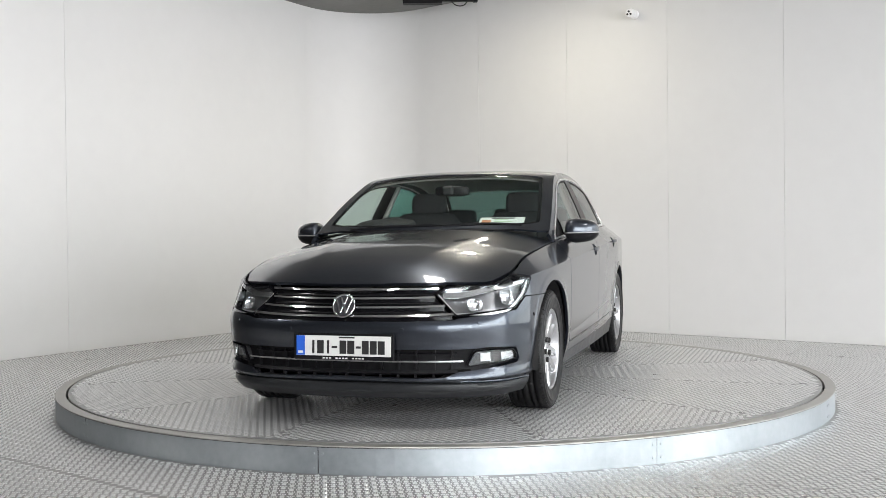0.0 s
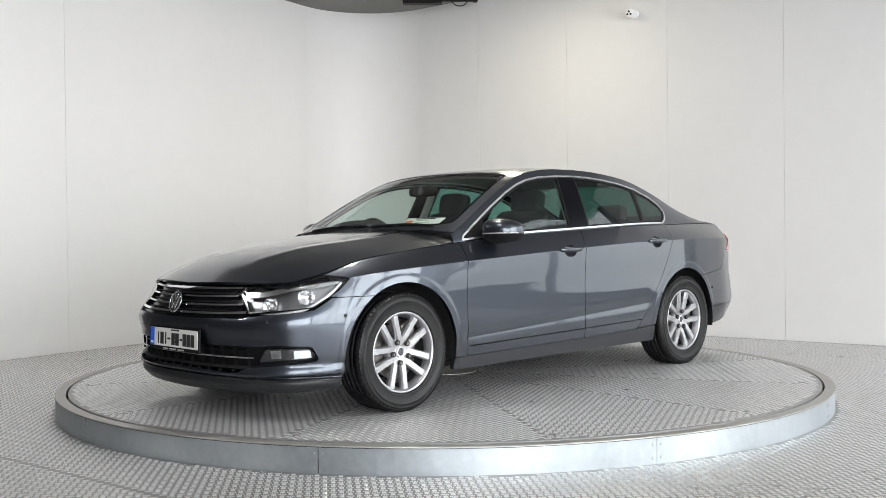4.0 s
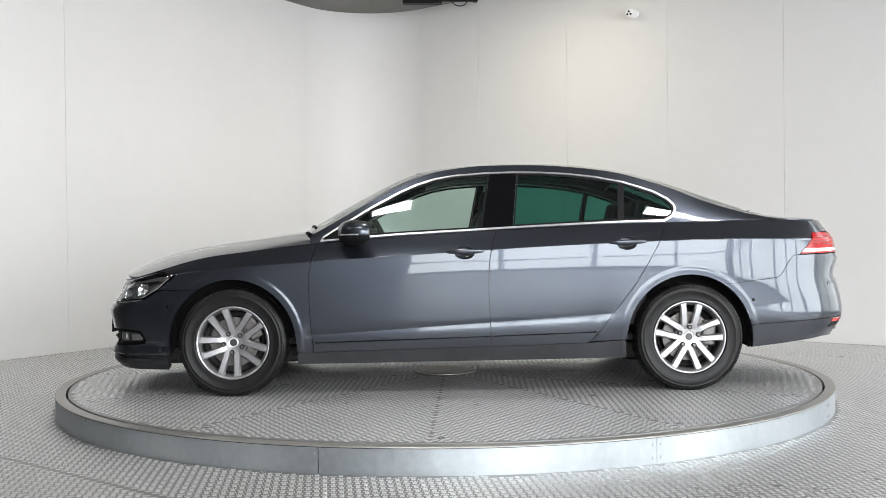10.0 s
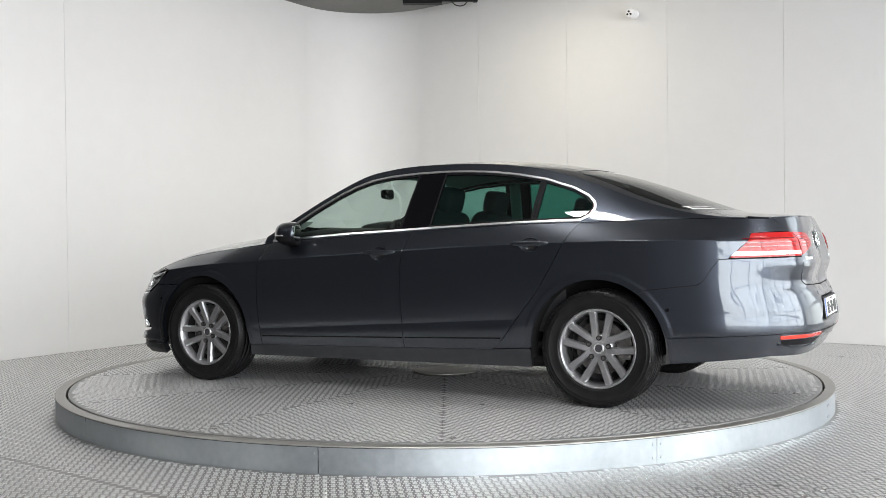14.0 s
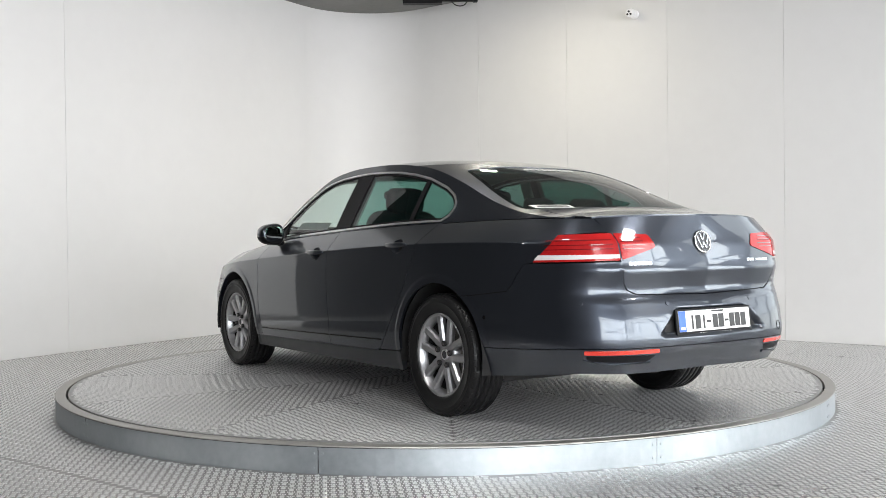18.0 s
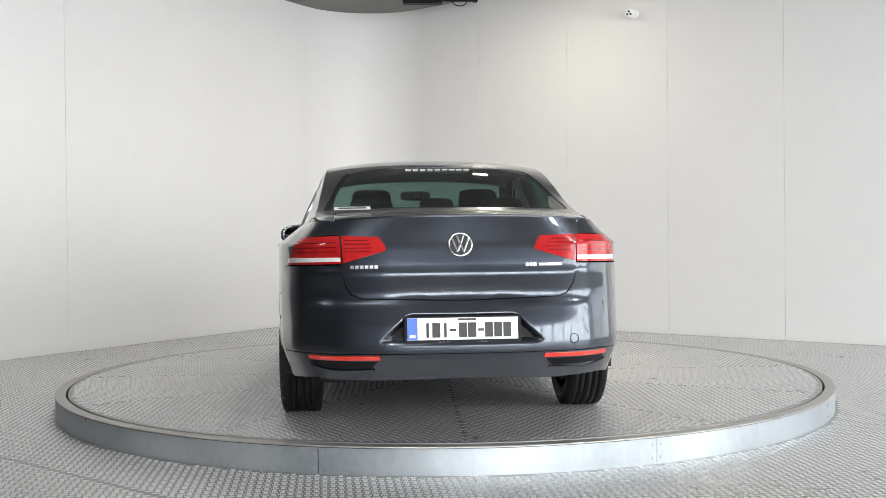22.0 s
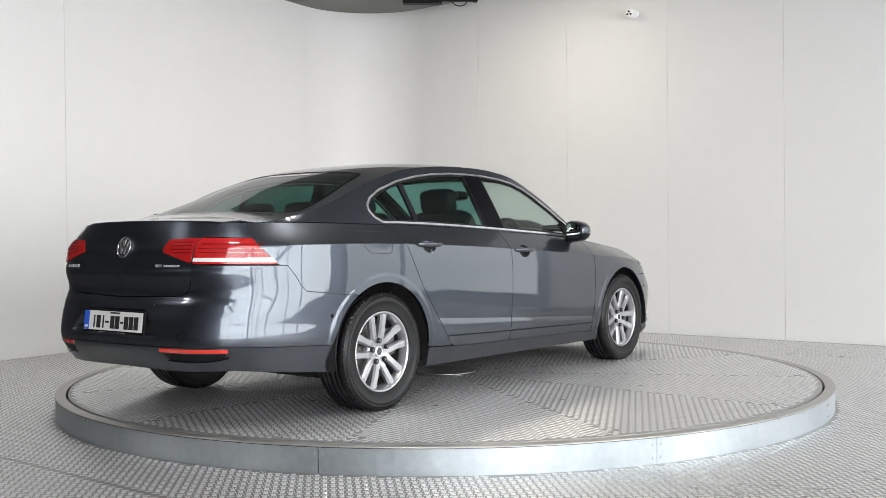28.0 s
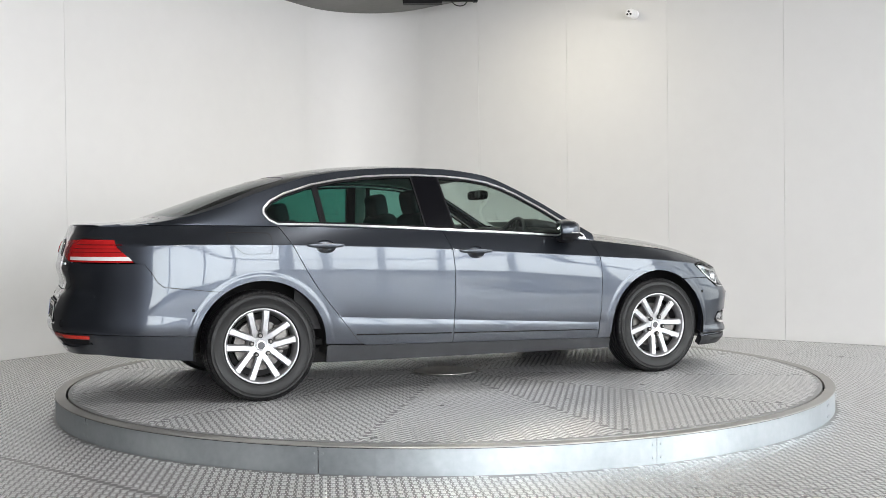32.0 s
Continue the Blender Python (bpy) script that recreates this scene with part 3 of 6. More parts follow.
def nearest(a, b):
    return np.sqrt(((a[:, None, :] - b[None, :, :]) ** 2).sum(-1)).min(1)


def rounded(poly, r):
    """The outline with its corners rounded off. r: one radius, or one for each corner."""
    poly = [np.array(p, float) for p in poly]
    n = len(poly)
    rs = r if isinstance(r, (list, tuple)) else [r] * n
    out = []
    for i in range(n):
        p, a, b = poly[i], poly[i - 1], poly[(i + 1) % n]
        da, db = a - p, b - p
        la, lb = np.hypot(*da), np.hypot(*db)
        k = min(rs[i], la * 0.48, lb * 0.48)
        if k < 1e-4:
            out.append(p)
            continue
        p0, p1 = p + da / la * k, p + db / lb * k
        for s in np.linspace(0, 1, 6):
            out.append(p0 * (1 - s) ** 2 + p * 2 * s * (1 - s) + p1 * s * s)
    return np.array(out)


def dense(poly, step):
    out = []
    for a, b in zip(poly, np.roll(poly, -1, 0)):
        n = max(1, int(math.ceil(np.hypot(*(b - a)) / step)))
        out += [a + (b - a) * i / n for i in range(n)]
    return np.array(out)


def curve2(pts, n=40):
    """A smooth open curve through a few 2D points."""
    p = np.array(pts, float)
    t = np.concatenate([[0], np.cumsum(np.hypot(*np.diff(p, axis=0).T))])
    return Spline(t, p)(np.linspace(0, t[-1], n))


def panel_mesh(name, poly, surf, material, step=0.03, thick=0.012, holes=(), lift=0.0, flip=False, inner=False, extra=(), own=False):
    """A shell cut to the outline poly (in the surface's own two measures), with thickness. extra: rows of points that the mesh follows."""
    poly = dense(np.array(poly, float), min(step, 0.014))
    holes = [dense(np.array(h, float), step) for h in holes]
    lo, hi = poly.min(0), poly.max(0)
    gx, gy = np.meshgrid(np.arange(lo[0] + step / 2, hi[0], step), np.arange(lo[1] + step / 2, hi[1], step))
    g = np.stack([gx.ravel(), gy.ravel()], 1)
    dots = [np.array(d, float) for d in extra]
    for d in dots:
        near = nearest(g, d)
        g = g[near > step * 0.6]
    if dots:
        g = np.concatenate([g] + dots)
    keep = inside(g, poly) & (edge_gap(g, poly) > step * 0.35)
    for h in holes:
        keep &= ~inside(g, h) & (edge_gap(g, h) > step * 0.35)
    g = g[keep]
    loops = [poly] + holes
    pts, edges = [], []
    for lp in loops:
        b = len(pts)
        pts += [tuple(p) for p in lp]
        edges += [(b + i, b + (i + 1) % len(lp)) for i in range(len(lp))]
    pts += [tuple(p) for p in g]
    ov, oe, of, _, _, _ = delaunay_2d_cdt([Vector(p) for p in pts], edges, [], 0, 1e-6)
    ov = np.array([tuple(p) for p in ov])
    tri = np.array([tuple(f) for f in of])
    cen = ov[tri].mean(1)
    keep = inside(cen, poly)
    for h in holes:
        keep &= ~inside(cen, h)
    tri = tri[keep]
    P = surf(ov[:, 0], ov[:, 1])
    e = 2e-3
    du = surf(ov[:, 0] + e, ov[:, 1]) - surf(ov[:, 0] - e, ov[:, 1])
    dv = surf(ov[:, 0], ov[:, 1] + e) - surf(ov[:, 0], ov[:, 1] - e)
    N = np.cross(du, dv)
    N /= np.maximum(np.linalg.norm(N, axis=1, keepdims=True), 1e-12)
    if own:
        # normals of the triangles themselves, where the surface folds at its rim
        fn = np.cross(P[tri[:, 1]] - P[tri[:, 0]], P[tri[:, 2]] - P[tri[:, 0]])
        M = np.zeros_like(P)
        for k in range(3):
            np.add.at(M, tri[:, k], fn)
        M /= np.maximum(np.linalg.norm(M, axis=1, keepdims=True), 1e-12)
        N = M if (M * N).sum() > 0 else -M
    if flip:
        N = -N
        tri = tri[:, ::-1]
    P = P + N * lift
    # open edges get a rim that turns inward
    cnt = {}
    for t in tri:
        for a, b in ((t[0], t[1]), (t[1], t[2]), (t[2], t[0])):
            k = (min(a, b), max(a, b))
            cnt[k] = None if k in cnt else (a, b)
    rim = [ab for ab in cnt.values() if ab]
    verts = [tuple(p) for p in P]
    norms = [tuple(n) for n in N]
    faces = [tuple(int(i) for i in t) for t in tri]
    if thick:
        low = {}
        for a, b in rim:
            for i in (a, b):
                if i not in low:
                    low[i] = len(verts)
                    verts.append(tuple(P[i] - N[i] * thick))
                    norms.append(tuple(N[i]))
        faces += [(int(b), int(a), low[a], low[b]) for a, b in rim]
        if inner:
            off = {}
            for i in range(len(P)):
                off[i] = low.get(i)
                if off[i] is None:
                    off[i] = len(verts)
                    verts.append(tuple(P[i] - N[i] * thick))
                    norms.append(tuple(N[i]))
            faces += [(off[int(c)], off[int(b)], off[int(a)]) for a, b, c in tri]
    me = bpy.data.meshes.new(name)
    me.from_pydata(verts, [], faces)
    me.materials.append(material)
    nt = len(tri)
    me.polygons.foreach_set("use_smooth", [True] * nt + [False] * (len(faces) - nt))
    me.update()
    loopn = []
    nv = np.array(norms)
    for poly_ in me.polygons:
        if poly_.index < nt:
            loopn += [tuple(nv[v]) for v in poly_.vertices]
        else:
            loopn += [tuple(poly_.normal)] * len(poly_.vertices)
    me.normals_split_custom_set(loopn)
    return me


def mirror_mesh(me):
    """The same mesh for the car's other side."""
    out = me.copy()
    n = len(out.vertices)
    co = np.empty(n * 3)
    out.vertices.foreach_get("co", co)
    co = co.reshape(-1, 3)
    co[:, 1] *= -1
    nl = len(out.loops)
    cn = np.empty(nl * 3)
    me.corner_normals.foreach_get("vector", cn)
    cn = cn.reshape(-1, 3)
    cn[:, 1] *= -1
    tots = [len(p.vertices) for p in me.polygons]
    order, at = [], 0
    for k in tots:
        order += [at] + list(range(at + k - 1, at, -1))
        at += k
    out.vertices.foreach_set("co", co.ravel())
    out.flip_normals()
    out.update()
    out.normals_split_custom_set([tuple(c) for c in cn[order]])
    return out


def u_at(axis, value, z):
    """The place along the outline at which the flank at height z has x (axis 0) or y (1: nose, 2: tail) equal to value."""
    value, z = np.broadcast_arrays(np.asarray(value, float), np.asarray(z, float))
    a, b = {0: (0.2, U_END - 0.2), 1: (0.0, 1.1), 2: (U_END - 1.1, U_END)}[axis]
    lo, hi = np.full(value.shape, a), np.full(value.shape, b)
    for _ in range(26):
        mid = (lo + hi) / 2
        p = ring(mid, z)
        up = p[..., 0] > value if axis == 0 else p[..., 1] < value if axis == 1 else p[..., 1] > value
        lo, hi = np.where(up, mid, lo), np.where(up, hi, mid)
    return (lo + hi) / 2


def sx(pts):
    """Outline points given as (x, z) on the flank."""
    p = np.array(pts, float)
    return np.stack([u_at(0, p[:, 0], p[:, 1]), p[:, 1]], 1)


def sf(pts):
    """Outline points given as (y, z) on the nose."""
    p = np.array(pts, float)
    return np.stack([np.copysign(u_at(1, np.abs(p[:, 0]), p[:, 1]), p[:, 0]), p[:, 1]], 1)


def sr(pts):
    """Outline points given as (y, z) on the tail; u runs on past the centre to the other side."""
    p = np.array(pts, float)
    u = u_at(2, np.abs(p[:, 0]), p[:, 1])
    return np.stack([np.where(p[:, 0] >= 0, u, 2 * U_END - u), p[:, 1]], 1)


def tail(u, z):
    """Like ring, and on round the tail to the other side."""
    u, z = np.broadcast_arrays(np.asarray(u, float), np.asarray(z, float))
    p = ring(np.where(u > U_END, 2 * U_END - u, u), z)
    p[..., 1] *= np.where(u > U_END, -1.0, 1.0)
    return p


def lip_rings(hub, a0, a1):
    """Rows of points that follow the raised lip of a wheel arch."""
    out = []
    for r in (0.400, 0.412, 0.418, 0.424, 0.430, 0.436, 0.442, 0.452):
        out += arc(HUBS[hub][0], HUBS[hub][1], r, a0, a1, 60)
    rows = sx(out)
    return rows[np.abs(rows[:, 1] - S_CR(rows[:, 0])[:, 0]) > 0.024]


def arc(cx, cz, r, a0, a1, n=24):
    return [(cx + r * math.cos(radians(a)), cz + r * math.sin(radians(a))) for a in np.linspace(a0, a1, n)]

# ---- car materials ----
M_PAINT = mat("metallic_grey_paint", (0.06, 0.066, 0.077), 0.31, 0.9, Coat_Weight=1.0, Coat_Roughness=0.022, Coat_IOR=1.5)
_n = node(M_PAINT, "ShaderNodeTexNoise", Scale=900.0, Detail=2.0)
_tc = M_PAINT.node_tree.nodes.new("ShaderNodeTexCoord")
link(M_PAINT, _tc.outputs["Object"], _n.inputs["Vector"])
link(M_PAINT, ramp(M_PAINT, _n.outputs[0], [(0.35, (0.031, 0.036, 0.047)), (0.68, (0.063, 0.072, 0.091))]), bsdf(M_PAINT).inputs["Base Color"])
# orange peel of the lacquer
_n = node(M_PAINT, "ShaderNodeTexNoise", Scale=55.0, Detail=1.0)
link(M_PAINT, _tc.outputs["Object"], _n.inputs["Vector"])
_b = node(M_PAINT, "ShaderNodeBump", Strength=0.05, Distance=0.001)
link(M_PAINT, _n.outputs[0], _b.inputs["Height"])
link(M_PAINT, _b.outputs[0], bsdf(M_PAINT).inputs["Coat Normal"])
M_PAINT_LOW = mottle(mat("grey_sill_paint", (0.032, 0.035, 0.04), 0.42, 0.5, Coat_Weight=0.4, Coat_Roughness=0.15), (0.022, 0.024, 0.027), (0.033, 0.035, 0.04), 14, rough=(0.36, 0.5))
M_LIP = mottle(mat("dark_lip_paint", (0.014, 0.015, 0.017), 0.35, Specular_IOR_Level=0.3), (0.011, 0.012, 0.013), (0.018, 0.019, 0.021), 14, rough=(0.3, 0.42))
M_CHROME = mat("chrome", (0.86, 0.86, 0.87), 0.09, 1.0)
M_SATIN = mat("satin_chrome", (0.86, 0.86, 0.87), 0.30, 1.0)
M_GLOSSBLACK = mat("gloss_black", (0.004, 0.004, 0.005), 0.14, 0.0, Specular_IOR_Level=0.2)
M_PILLAR = mat("pillar_black", (0.004, 0.004, 0.005), 0.16, 0.0, Specular_IOR_Level=0.04)
M_RUBBER = mottle(mat("tyre_rubber", (0.013, 0.013, 0.014), 0.62, Specular_IOR_Level=0.25), (0.004, 0.004, 0.0045), (0.009, 0.009, 0.009), 25, rough=(0.30, 0.5))
M_UNDER = mat("underbody_black", (0.006, 0.006, 0.006), 0.8)
M_SCREEN = glass("windscreen_glass", (0.84, 0.90, 0.875), 1.0)
M_SIDEGLASS = glass("door_glass", (0.76, 0.885, 0.835), 1.0)
M_REARGLASS = glass("tinted_door_glass", (0.18, 0.42, 0.365), 1.0)
M_BACKGLASS = glass("dark_rear_glass", (0.15, 0.27, 0.25), 1.0)
M_PLATEWHITE = mat("plate_white", (0.64, 0.64, 0.62), 0.4)
M_BLUE = mat("plate_blue", (0.02, 0.10, 0.50), 0.4)
M_INK = mat("plate_ink", (0.015, 0.015, 0.015), 0.5)


def offset_poly(poly, d):
    """The outline moved inward by d (it runs counter-clockwise)."""
    p = np.array(poly, float)
    area = 0.5 * np.sum(p[:, 0] * np.roll(p[:, 1], -1) - np.roll(p[:, 0], -1) * p[:, 1])
    sgn = 1.0 if area > 0 else -1.0
    a = p - np.roll(p, 1, 0)
    b = np.roll(p, -1, 0) - p
    a /= np.maximum(np.linalg.norm(a, axis=1, keepdims=True), 1e-9)
    b /= np.maximum(np.linalg.norm(b, axis=1, keepdims=True), 1e-9)
    n = np.stack([-(a + b)[:, 1], (a + b)[:, 0]], 1)
    n /= np.maximum(np.linalg.norm(n, axis=1, keepdims=True), 1e-9)
    na = np.stack([-a[:, 1], a[:, 0]], 1)
    k = np.clip((n * na).sum(1), 0.4, 1)
    return p + n * sgn * (d / k)[:, None]


def clip_poly(poly, p0, p1):
    """Keeps what lies to the left of the line from p0 to p1."""
    p0, p1 = np.array(p0, float), np.array(p1, float)
    d = p1 - p0
    out = []
    pts = [np.array(p, float) for p in poly]

    def s(q):
        return d[0] * (q[1] - p0[1]) - d[1] * (q[0] - p0[0])

    for a, b in zip(pts, pts[1:] + pts[:1]):
        sa, sb = s(a), s(b)
        if sa >= 0:
            out.append(a)
        if (sa >= 0) != (sb >= 0):
            out.append(a + (b - a) * (sa / (sa - sb)))
    return np.array(out)


def both_sides(name, me, parent=None, label=""):
    """A left part and its mirror image on the right."""
    a = part(name, me, parent or car, label)
    b = part(name, mirror_mesh(me), parent or car, label)
    return a, b


def zbelt(x):
    return float(S_BX(x)[1])


def belt_run(x0, x1, dz=-0.003, n=20):
    return [(x, zbelt(x) + dz) for x in np.linspace(x0, x1, n)]


G = 0.0022
SEAM_A = curve2([(0.884, 0.932), (0.921, 0.77), (0.926, 0.60), (0.915, 0.39), (0.903, 0.262)], 24)
SEAM_B = curve2([(-0.217, 0.995), (-0.183, 0.884), (-0.163, 0.68), (-0.170, 0.47), (-0.179, 0.285)], 24)
SEAM_C = curve2([(-1.272, 1.034), (-1.207, 0.91), (-1.066, 0.667), (-0.91, 0.463), (-0.835, 0.365), (-0.800, 0.325), (-0.765, 0.303)], 30)


def shift(c, dx):
    return [(x + dx, z) for x, z in c]


def crease_x(x0, x1, dz=0.0, n=14):
    """The shoulder crease between two places, for panels to follow."""
    us = np.linspace(u_at(0, x0, 0.8), u_at(0, x1, 0.8), n)
    return [(u, float(S_CR(u)[0]) + dz) for u in us]


def sill_rows(x0, x1, n):
    """Rows of points that follow the crease low on the doors."""
    out = []
    for off in (-0.034, -0.018, -0.010, -0.006, -0.002, 0.002, 0.006, 0.010, 0.020, 0.036):
        out += [(x, float(sill_line(x)) + off) for x in np.linspace(x0, x1, n)]
    return sx(out)


def crease_rows(x0, x1):
    """Rows of points close above and below the shoulder crease."""
    n = int(abs(x0 - x1) / 0.018) + 2
    return [np.array(crease_x(x0, x1, dz, n)) for dz in (-0.020, -0.010, -0.003, 0.003, 0.010, 0.020)]


FLANK_STEP = 0.028
BOWL_F, BOWL_R = (-0.018, 0.858), (-1.008, 0.905)


def bowl_loop(c, k=1.0):
    return sx([(c[0] + 0.062 * k * math.cos(a), c[1] + 0.040 * k * math.sin(a)) for a in np.linspace(0, 2 * math.pi, 28, endpoint=False)])


# front door, rear door
poly = shift(SEAM_A, -G) + [(x, z) for x, z in np.linspace((0.895, 0.2645), (-0.172, 0.288), 16)] + shift(SEAM_B, G)[::-1] + belt_run(-0.213, 0.880)[1:-1]
me = panel_mesh("front_door", sx(poly), ring, M_PAINT, FLANK_STEP, 0.014, extra=[sill_rows(0.90, -0.16, 64)] + crease_rows(0.91, -0.18), holes=[bowl_loop(BOWL_F)])
DOOR_F = both_sides("front_door", me)
poly = shift(SEAM_B, -G) + [(x, z) for x, z in np.linspace((-0.187, 0.2885), (-0.765, 0.3015), 10)] + shift(SEAM_C, G)[::-1] + belt_run(-1.266, -0.222)[1:-1]
me = panel_mesh("rear_door", sx(poly), ring, M_PAINT, FLANK_STEP, 0.014, extra=[sill_rows(-0.19, -0.90, 44)] + crease_rows(-0.185, -1.21), holes=[bowl_loop(BOWL_R)])
DOOR_R = both_sides("rear_door", me)
# front wing
HX, HZ = HUBS[0]
poly = belt_run(0.889, 1.855, -0.004) + [(1.80, 0.757), (1.748, 0.749), (1.742, 0.738), (1.80, 0.688), (1.855, 0.651), (1.80, 0.6485), (1.61, 0.6485)]
poly += arc(HX, HZ, R_ARCH, 56.5, 176, 30) + [(1.005, 0.30), (1.0, 0.262)] + shift(SEAM_A, G)[::-1]
me = panel_mesh("front_wing", sx(poly), ring, M_PAINT, FLANK_STEP, 0.016, extra=[lip_rings(0, 50, 182)] + crease_rows(1.79, 0.925))
WING = both_sides("front_wing", me)
# rear quarter
HX, HZ = HUBS[1]
poly = shift(SEAM_C, -G)[:-1] + [(-0.79, 0.309), (-1.0, 0.318), (-1.012, 0.33)] + arc(HX, HZ, R_ARCH, 2, 122, 30) + [(-1.66, 0.655), (-1.95, 0.688), (-1.985, 0.72), (-2.01, 0.765), (-2.055, 0.822), (-2.098, 0.824), (-2.202, 0.958)]
back = belt_run(-2.08, -1.275, -0.004)
poly = sx(poly).tolist() + sr([(0.62, 0.968), (0.556, 0.968), (0.584, 1.034), (0.66, 1.035)]).tolist() + sx(back).tolist()
me = panel_mesh("rear_quarter", poly, ring, M_PAINT, FLANK_STEP, 0.016, extra=[lip_rings(1, -2, 130)] + crease_rows(-1.215, -2.04))
QUARTER = both_sides("rear_quarter", me)
# sill
poly = [(x, z) for x, z in np.linspace((0.995, 0.2585), (-0.765, 0.2985), 24)] + [(-0.99, 0.313), (-1.003, 0.30), (-1.003, 0.205), (1.003, 0.190), (1.003, 0.25)]
me = panel_mesh("sill", sx(poly), ring, M_PAINT_LOW, 0.04, 0.03)
both_sides("sill", me, label="satin grey sill below the doors")
# thin dark joint above the door bottoms
for a, b, owner in (((0.893, 0.3175), (-0.172, 0.3455), DOOR_F), ((-0.188, 0.346), (-0.82, 0.3635), DOOR_R)):
    pts = [tuple(p) for p in np.linspace(a, b, 14)]
    strip = sx(pts + [(x, z + 0.0075) for x, z in pts][::-1])
    me = panel_mesh("door_strip", strip, ring, M_GLOSSBLACK, 0.06, 0.004, lift=0.0025)
    part("door_strip", me, owner[0])
    part("door_strip", mirror_mesh(me), owner[1])

# bonnet
edge = [(x, float(HOOD_EDGE(x)[0]) - 0.006) for x in np.linspace(0.955, 2.0, 22)]
front = curve2([(2.03, 0.655), (2.085, 0.575), (2.145, 0.44), (2.190, 0.22), (2.203, 0.0)], 14)
poly = [(1.0, 0.0), (0.992, 0.25), (0.965, 0.5), (0.915, 0.70)] + [(0.905, 0.775), (0.93, 0.788)] + edge[1:] + [tuple(p) for p in front]
poly = poly + [(x, -y) for x, y in poly[1:-1][::-1]]
me = panel_mesh("bonnet", poly, hood, M_PAINT, 0.03, 0.018)
BONNET = part("bonnet", me, car)

# roof with its pillars, windscreen and rear window
rail = [(x, float(S_RAIL(x)[0]) - 0.002) for x in np.linspace(0.90, -2.16, 60)]
screen = [(0.985, 0.0), (0.975, 0.25), (0.945, 0.45), (0.89, 0.62), (0.835, 0.695), (0.78, 0.690), (0.6, 0.664), (0.4, 0.628), (0.235, 0.598), (0.24, 0.50), (0.275, 0.30), (0.285, 0.0)]
screen = screen + [(x, -y) for x, y in screen[1:-1][::-1]]
backlight = [(-1.185, 0.0), (-1.18, 0.25), (-1.165, 0.42), (-1.16, 0.525), (-1.3, 0.560), (-1.5, 0.598), (-1.7, 0.630), (-1.80, 0.642), (-1.87, 0.615), (-1.935, 0.45), (-1.965, 0.25), (-1.972, 0.0)]
backlight = backlight + [(x, -y) for x, y in backlight[1:-1][::-1]]
bootcut = [(-2.16, 0.585), (-1.93, 0.585), (-1.975, 0.30), (-1.985, 0.0)]
poly = rail + bootcut + [(x, -y) for x, y in bootcut[:-1][::-1]] + [(x, -y) for x, y in rail[::-1]]
poly += [(0.93, -0.70), (0.985, -0.45), (1.015, 0.0), (0.985, 0.45), (0.93, 0.70)]
me = panel_mesh("roof", poly, top, M_PAINT, 0.035, 0.012, holes=[rounded(screen, 0.03), rounded(backlight, 0.04)], flip=False)
ROOF = part("roof", me, car)
me = panel_mesh("windscreen", offset_poly(rounded(screen, 0.03), 0.002), top, M_SCREEN, 0.05, 0.0, lift=-0.003)
WINDSCREEN = part("windscreen", me, car, "clear green-tinted windscreen")
frit = panel_mesh("windscreen_border", offset_poly(rounded(screen, 0.03), 0.003), top, M_GLOSSBLACK, 0.05, 0.0, holes=[offset_poly(rounded(screen, 0.03), 0.024)], lift=-0.006)
part("windscreen_border", frit, WINDSCREEN, "black glass border")
me = panel_mesh("rear_window", offset_poly(rounded(backlight, 0.04), 0.002), top, M_BACKGLASS, 0.05, 0.0, lift=-0.003)
REARWINDOW = part("rear_window", me, car, "dark tinted rear window")
frit = panel_mesh("rear_window_border", offset_poly(rounded(backlight, 0.04), 0.003), top, M_GLOSSBLACK, 0.05, 0.0, holes=[offset_poly(rounded(backlight, 0.04), 0.03)], lift=-0.006)
part("rear_window_border", frit, REARWINDOW, "black glass border")

# cabin side with its window opening
DLO = belt_run(0.868, -1.27, 0.006, 26) + [(-1.325, 1.066), (-1.352, 1.108), (-1.347, 1.145), (-1.305, 1.188), (-1.214, 1.236), (-1.037, 1.294), (-0.861, 1.328), (-0.684, 1.350), (-0.507, 1.361), (-0.33, 1.364),
      (-0.152, 1.359), (0.025, 1.346), (0.16, 1.323), (0.27, 1.288), (0.381, 1.239), (0.56, 1.143), (0.738, 1.036), (0.850, 0.965)]
DLO_RAW = DLO
DLO = rounded(DLO_RAW, 0.008)
railz = [(x, float(S_RAIL(x)[1])) for x in np.linspace(-2.16, 0.93, 60)]
poly = belt_run(0.93, -2.12, 0.0005, 40) + railz
me = panel_mesh("side_frame", poly, cabin, M_PAINT, 0.03, 0.02, holes=[DLO], flip=True, own=True)
SIDE = both_sides("side_frame", me)
chrome_in = rounded(offset_poly(DLO_RAW, 0.0115), 0.006)
me = panel_mesh("chrome_trim", offset_poly(DLO, 0.001), cabin, M_SATIN, 0.03, 0.02, holes=[chrome_in], lift=0.004, flip=True)
both_sides("chrome_trim", me, label="bright chrome strip round the side windows")
inner = rounded(offset_poly(DLO_RAW, 0.0125), 0.006)
BP0, BP1 = ((-0.125, 0.98), (-0.195, 1.38)), ((-0.315, 0.98), (-0.365, 1.38))
QP0, QP1 = ((-0.976, 0.98), (-1.018, 1.38)), ((-0.992, 0.98), (-1.034, 1.38))
fg = clip_poly(inner, BP0[1], BP0[0])
pil = clip_poly(clip_poly(inner, *BP0), BP1[1], BP1[0])
rg = clip_poly(clip_poly(inner, *BP1), QP0[1], QP0[0])
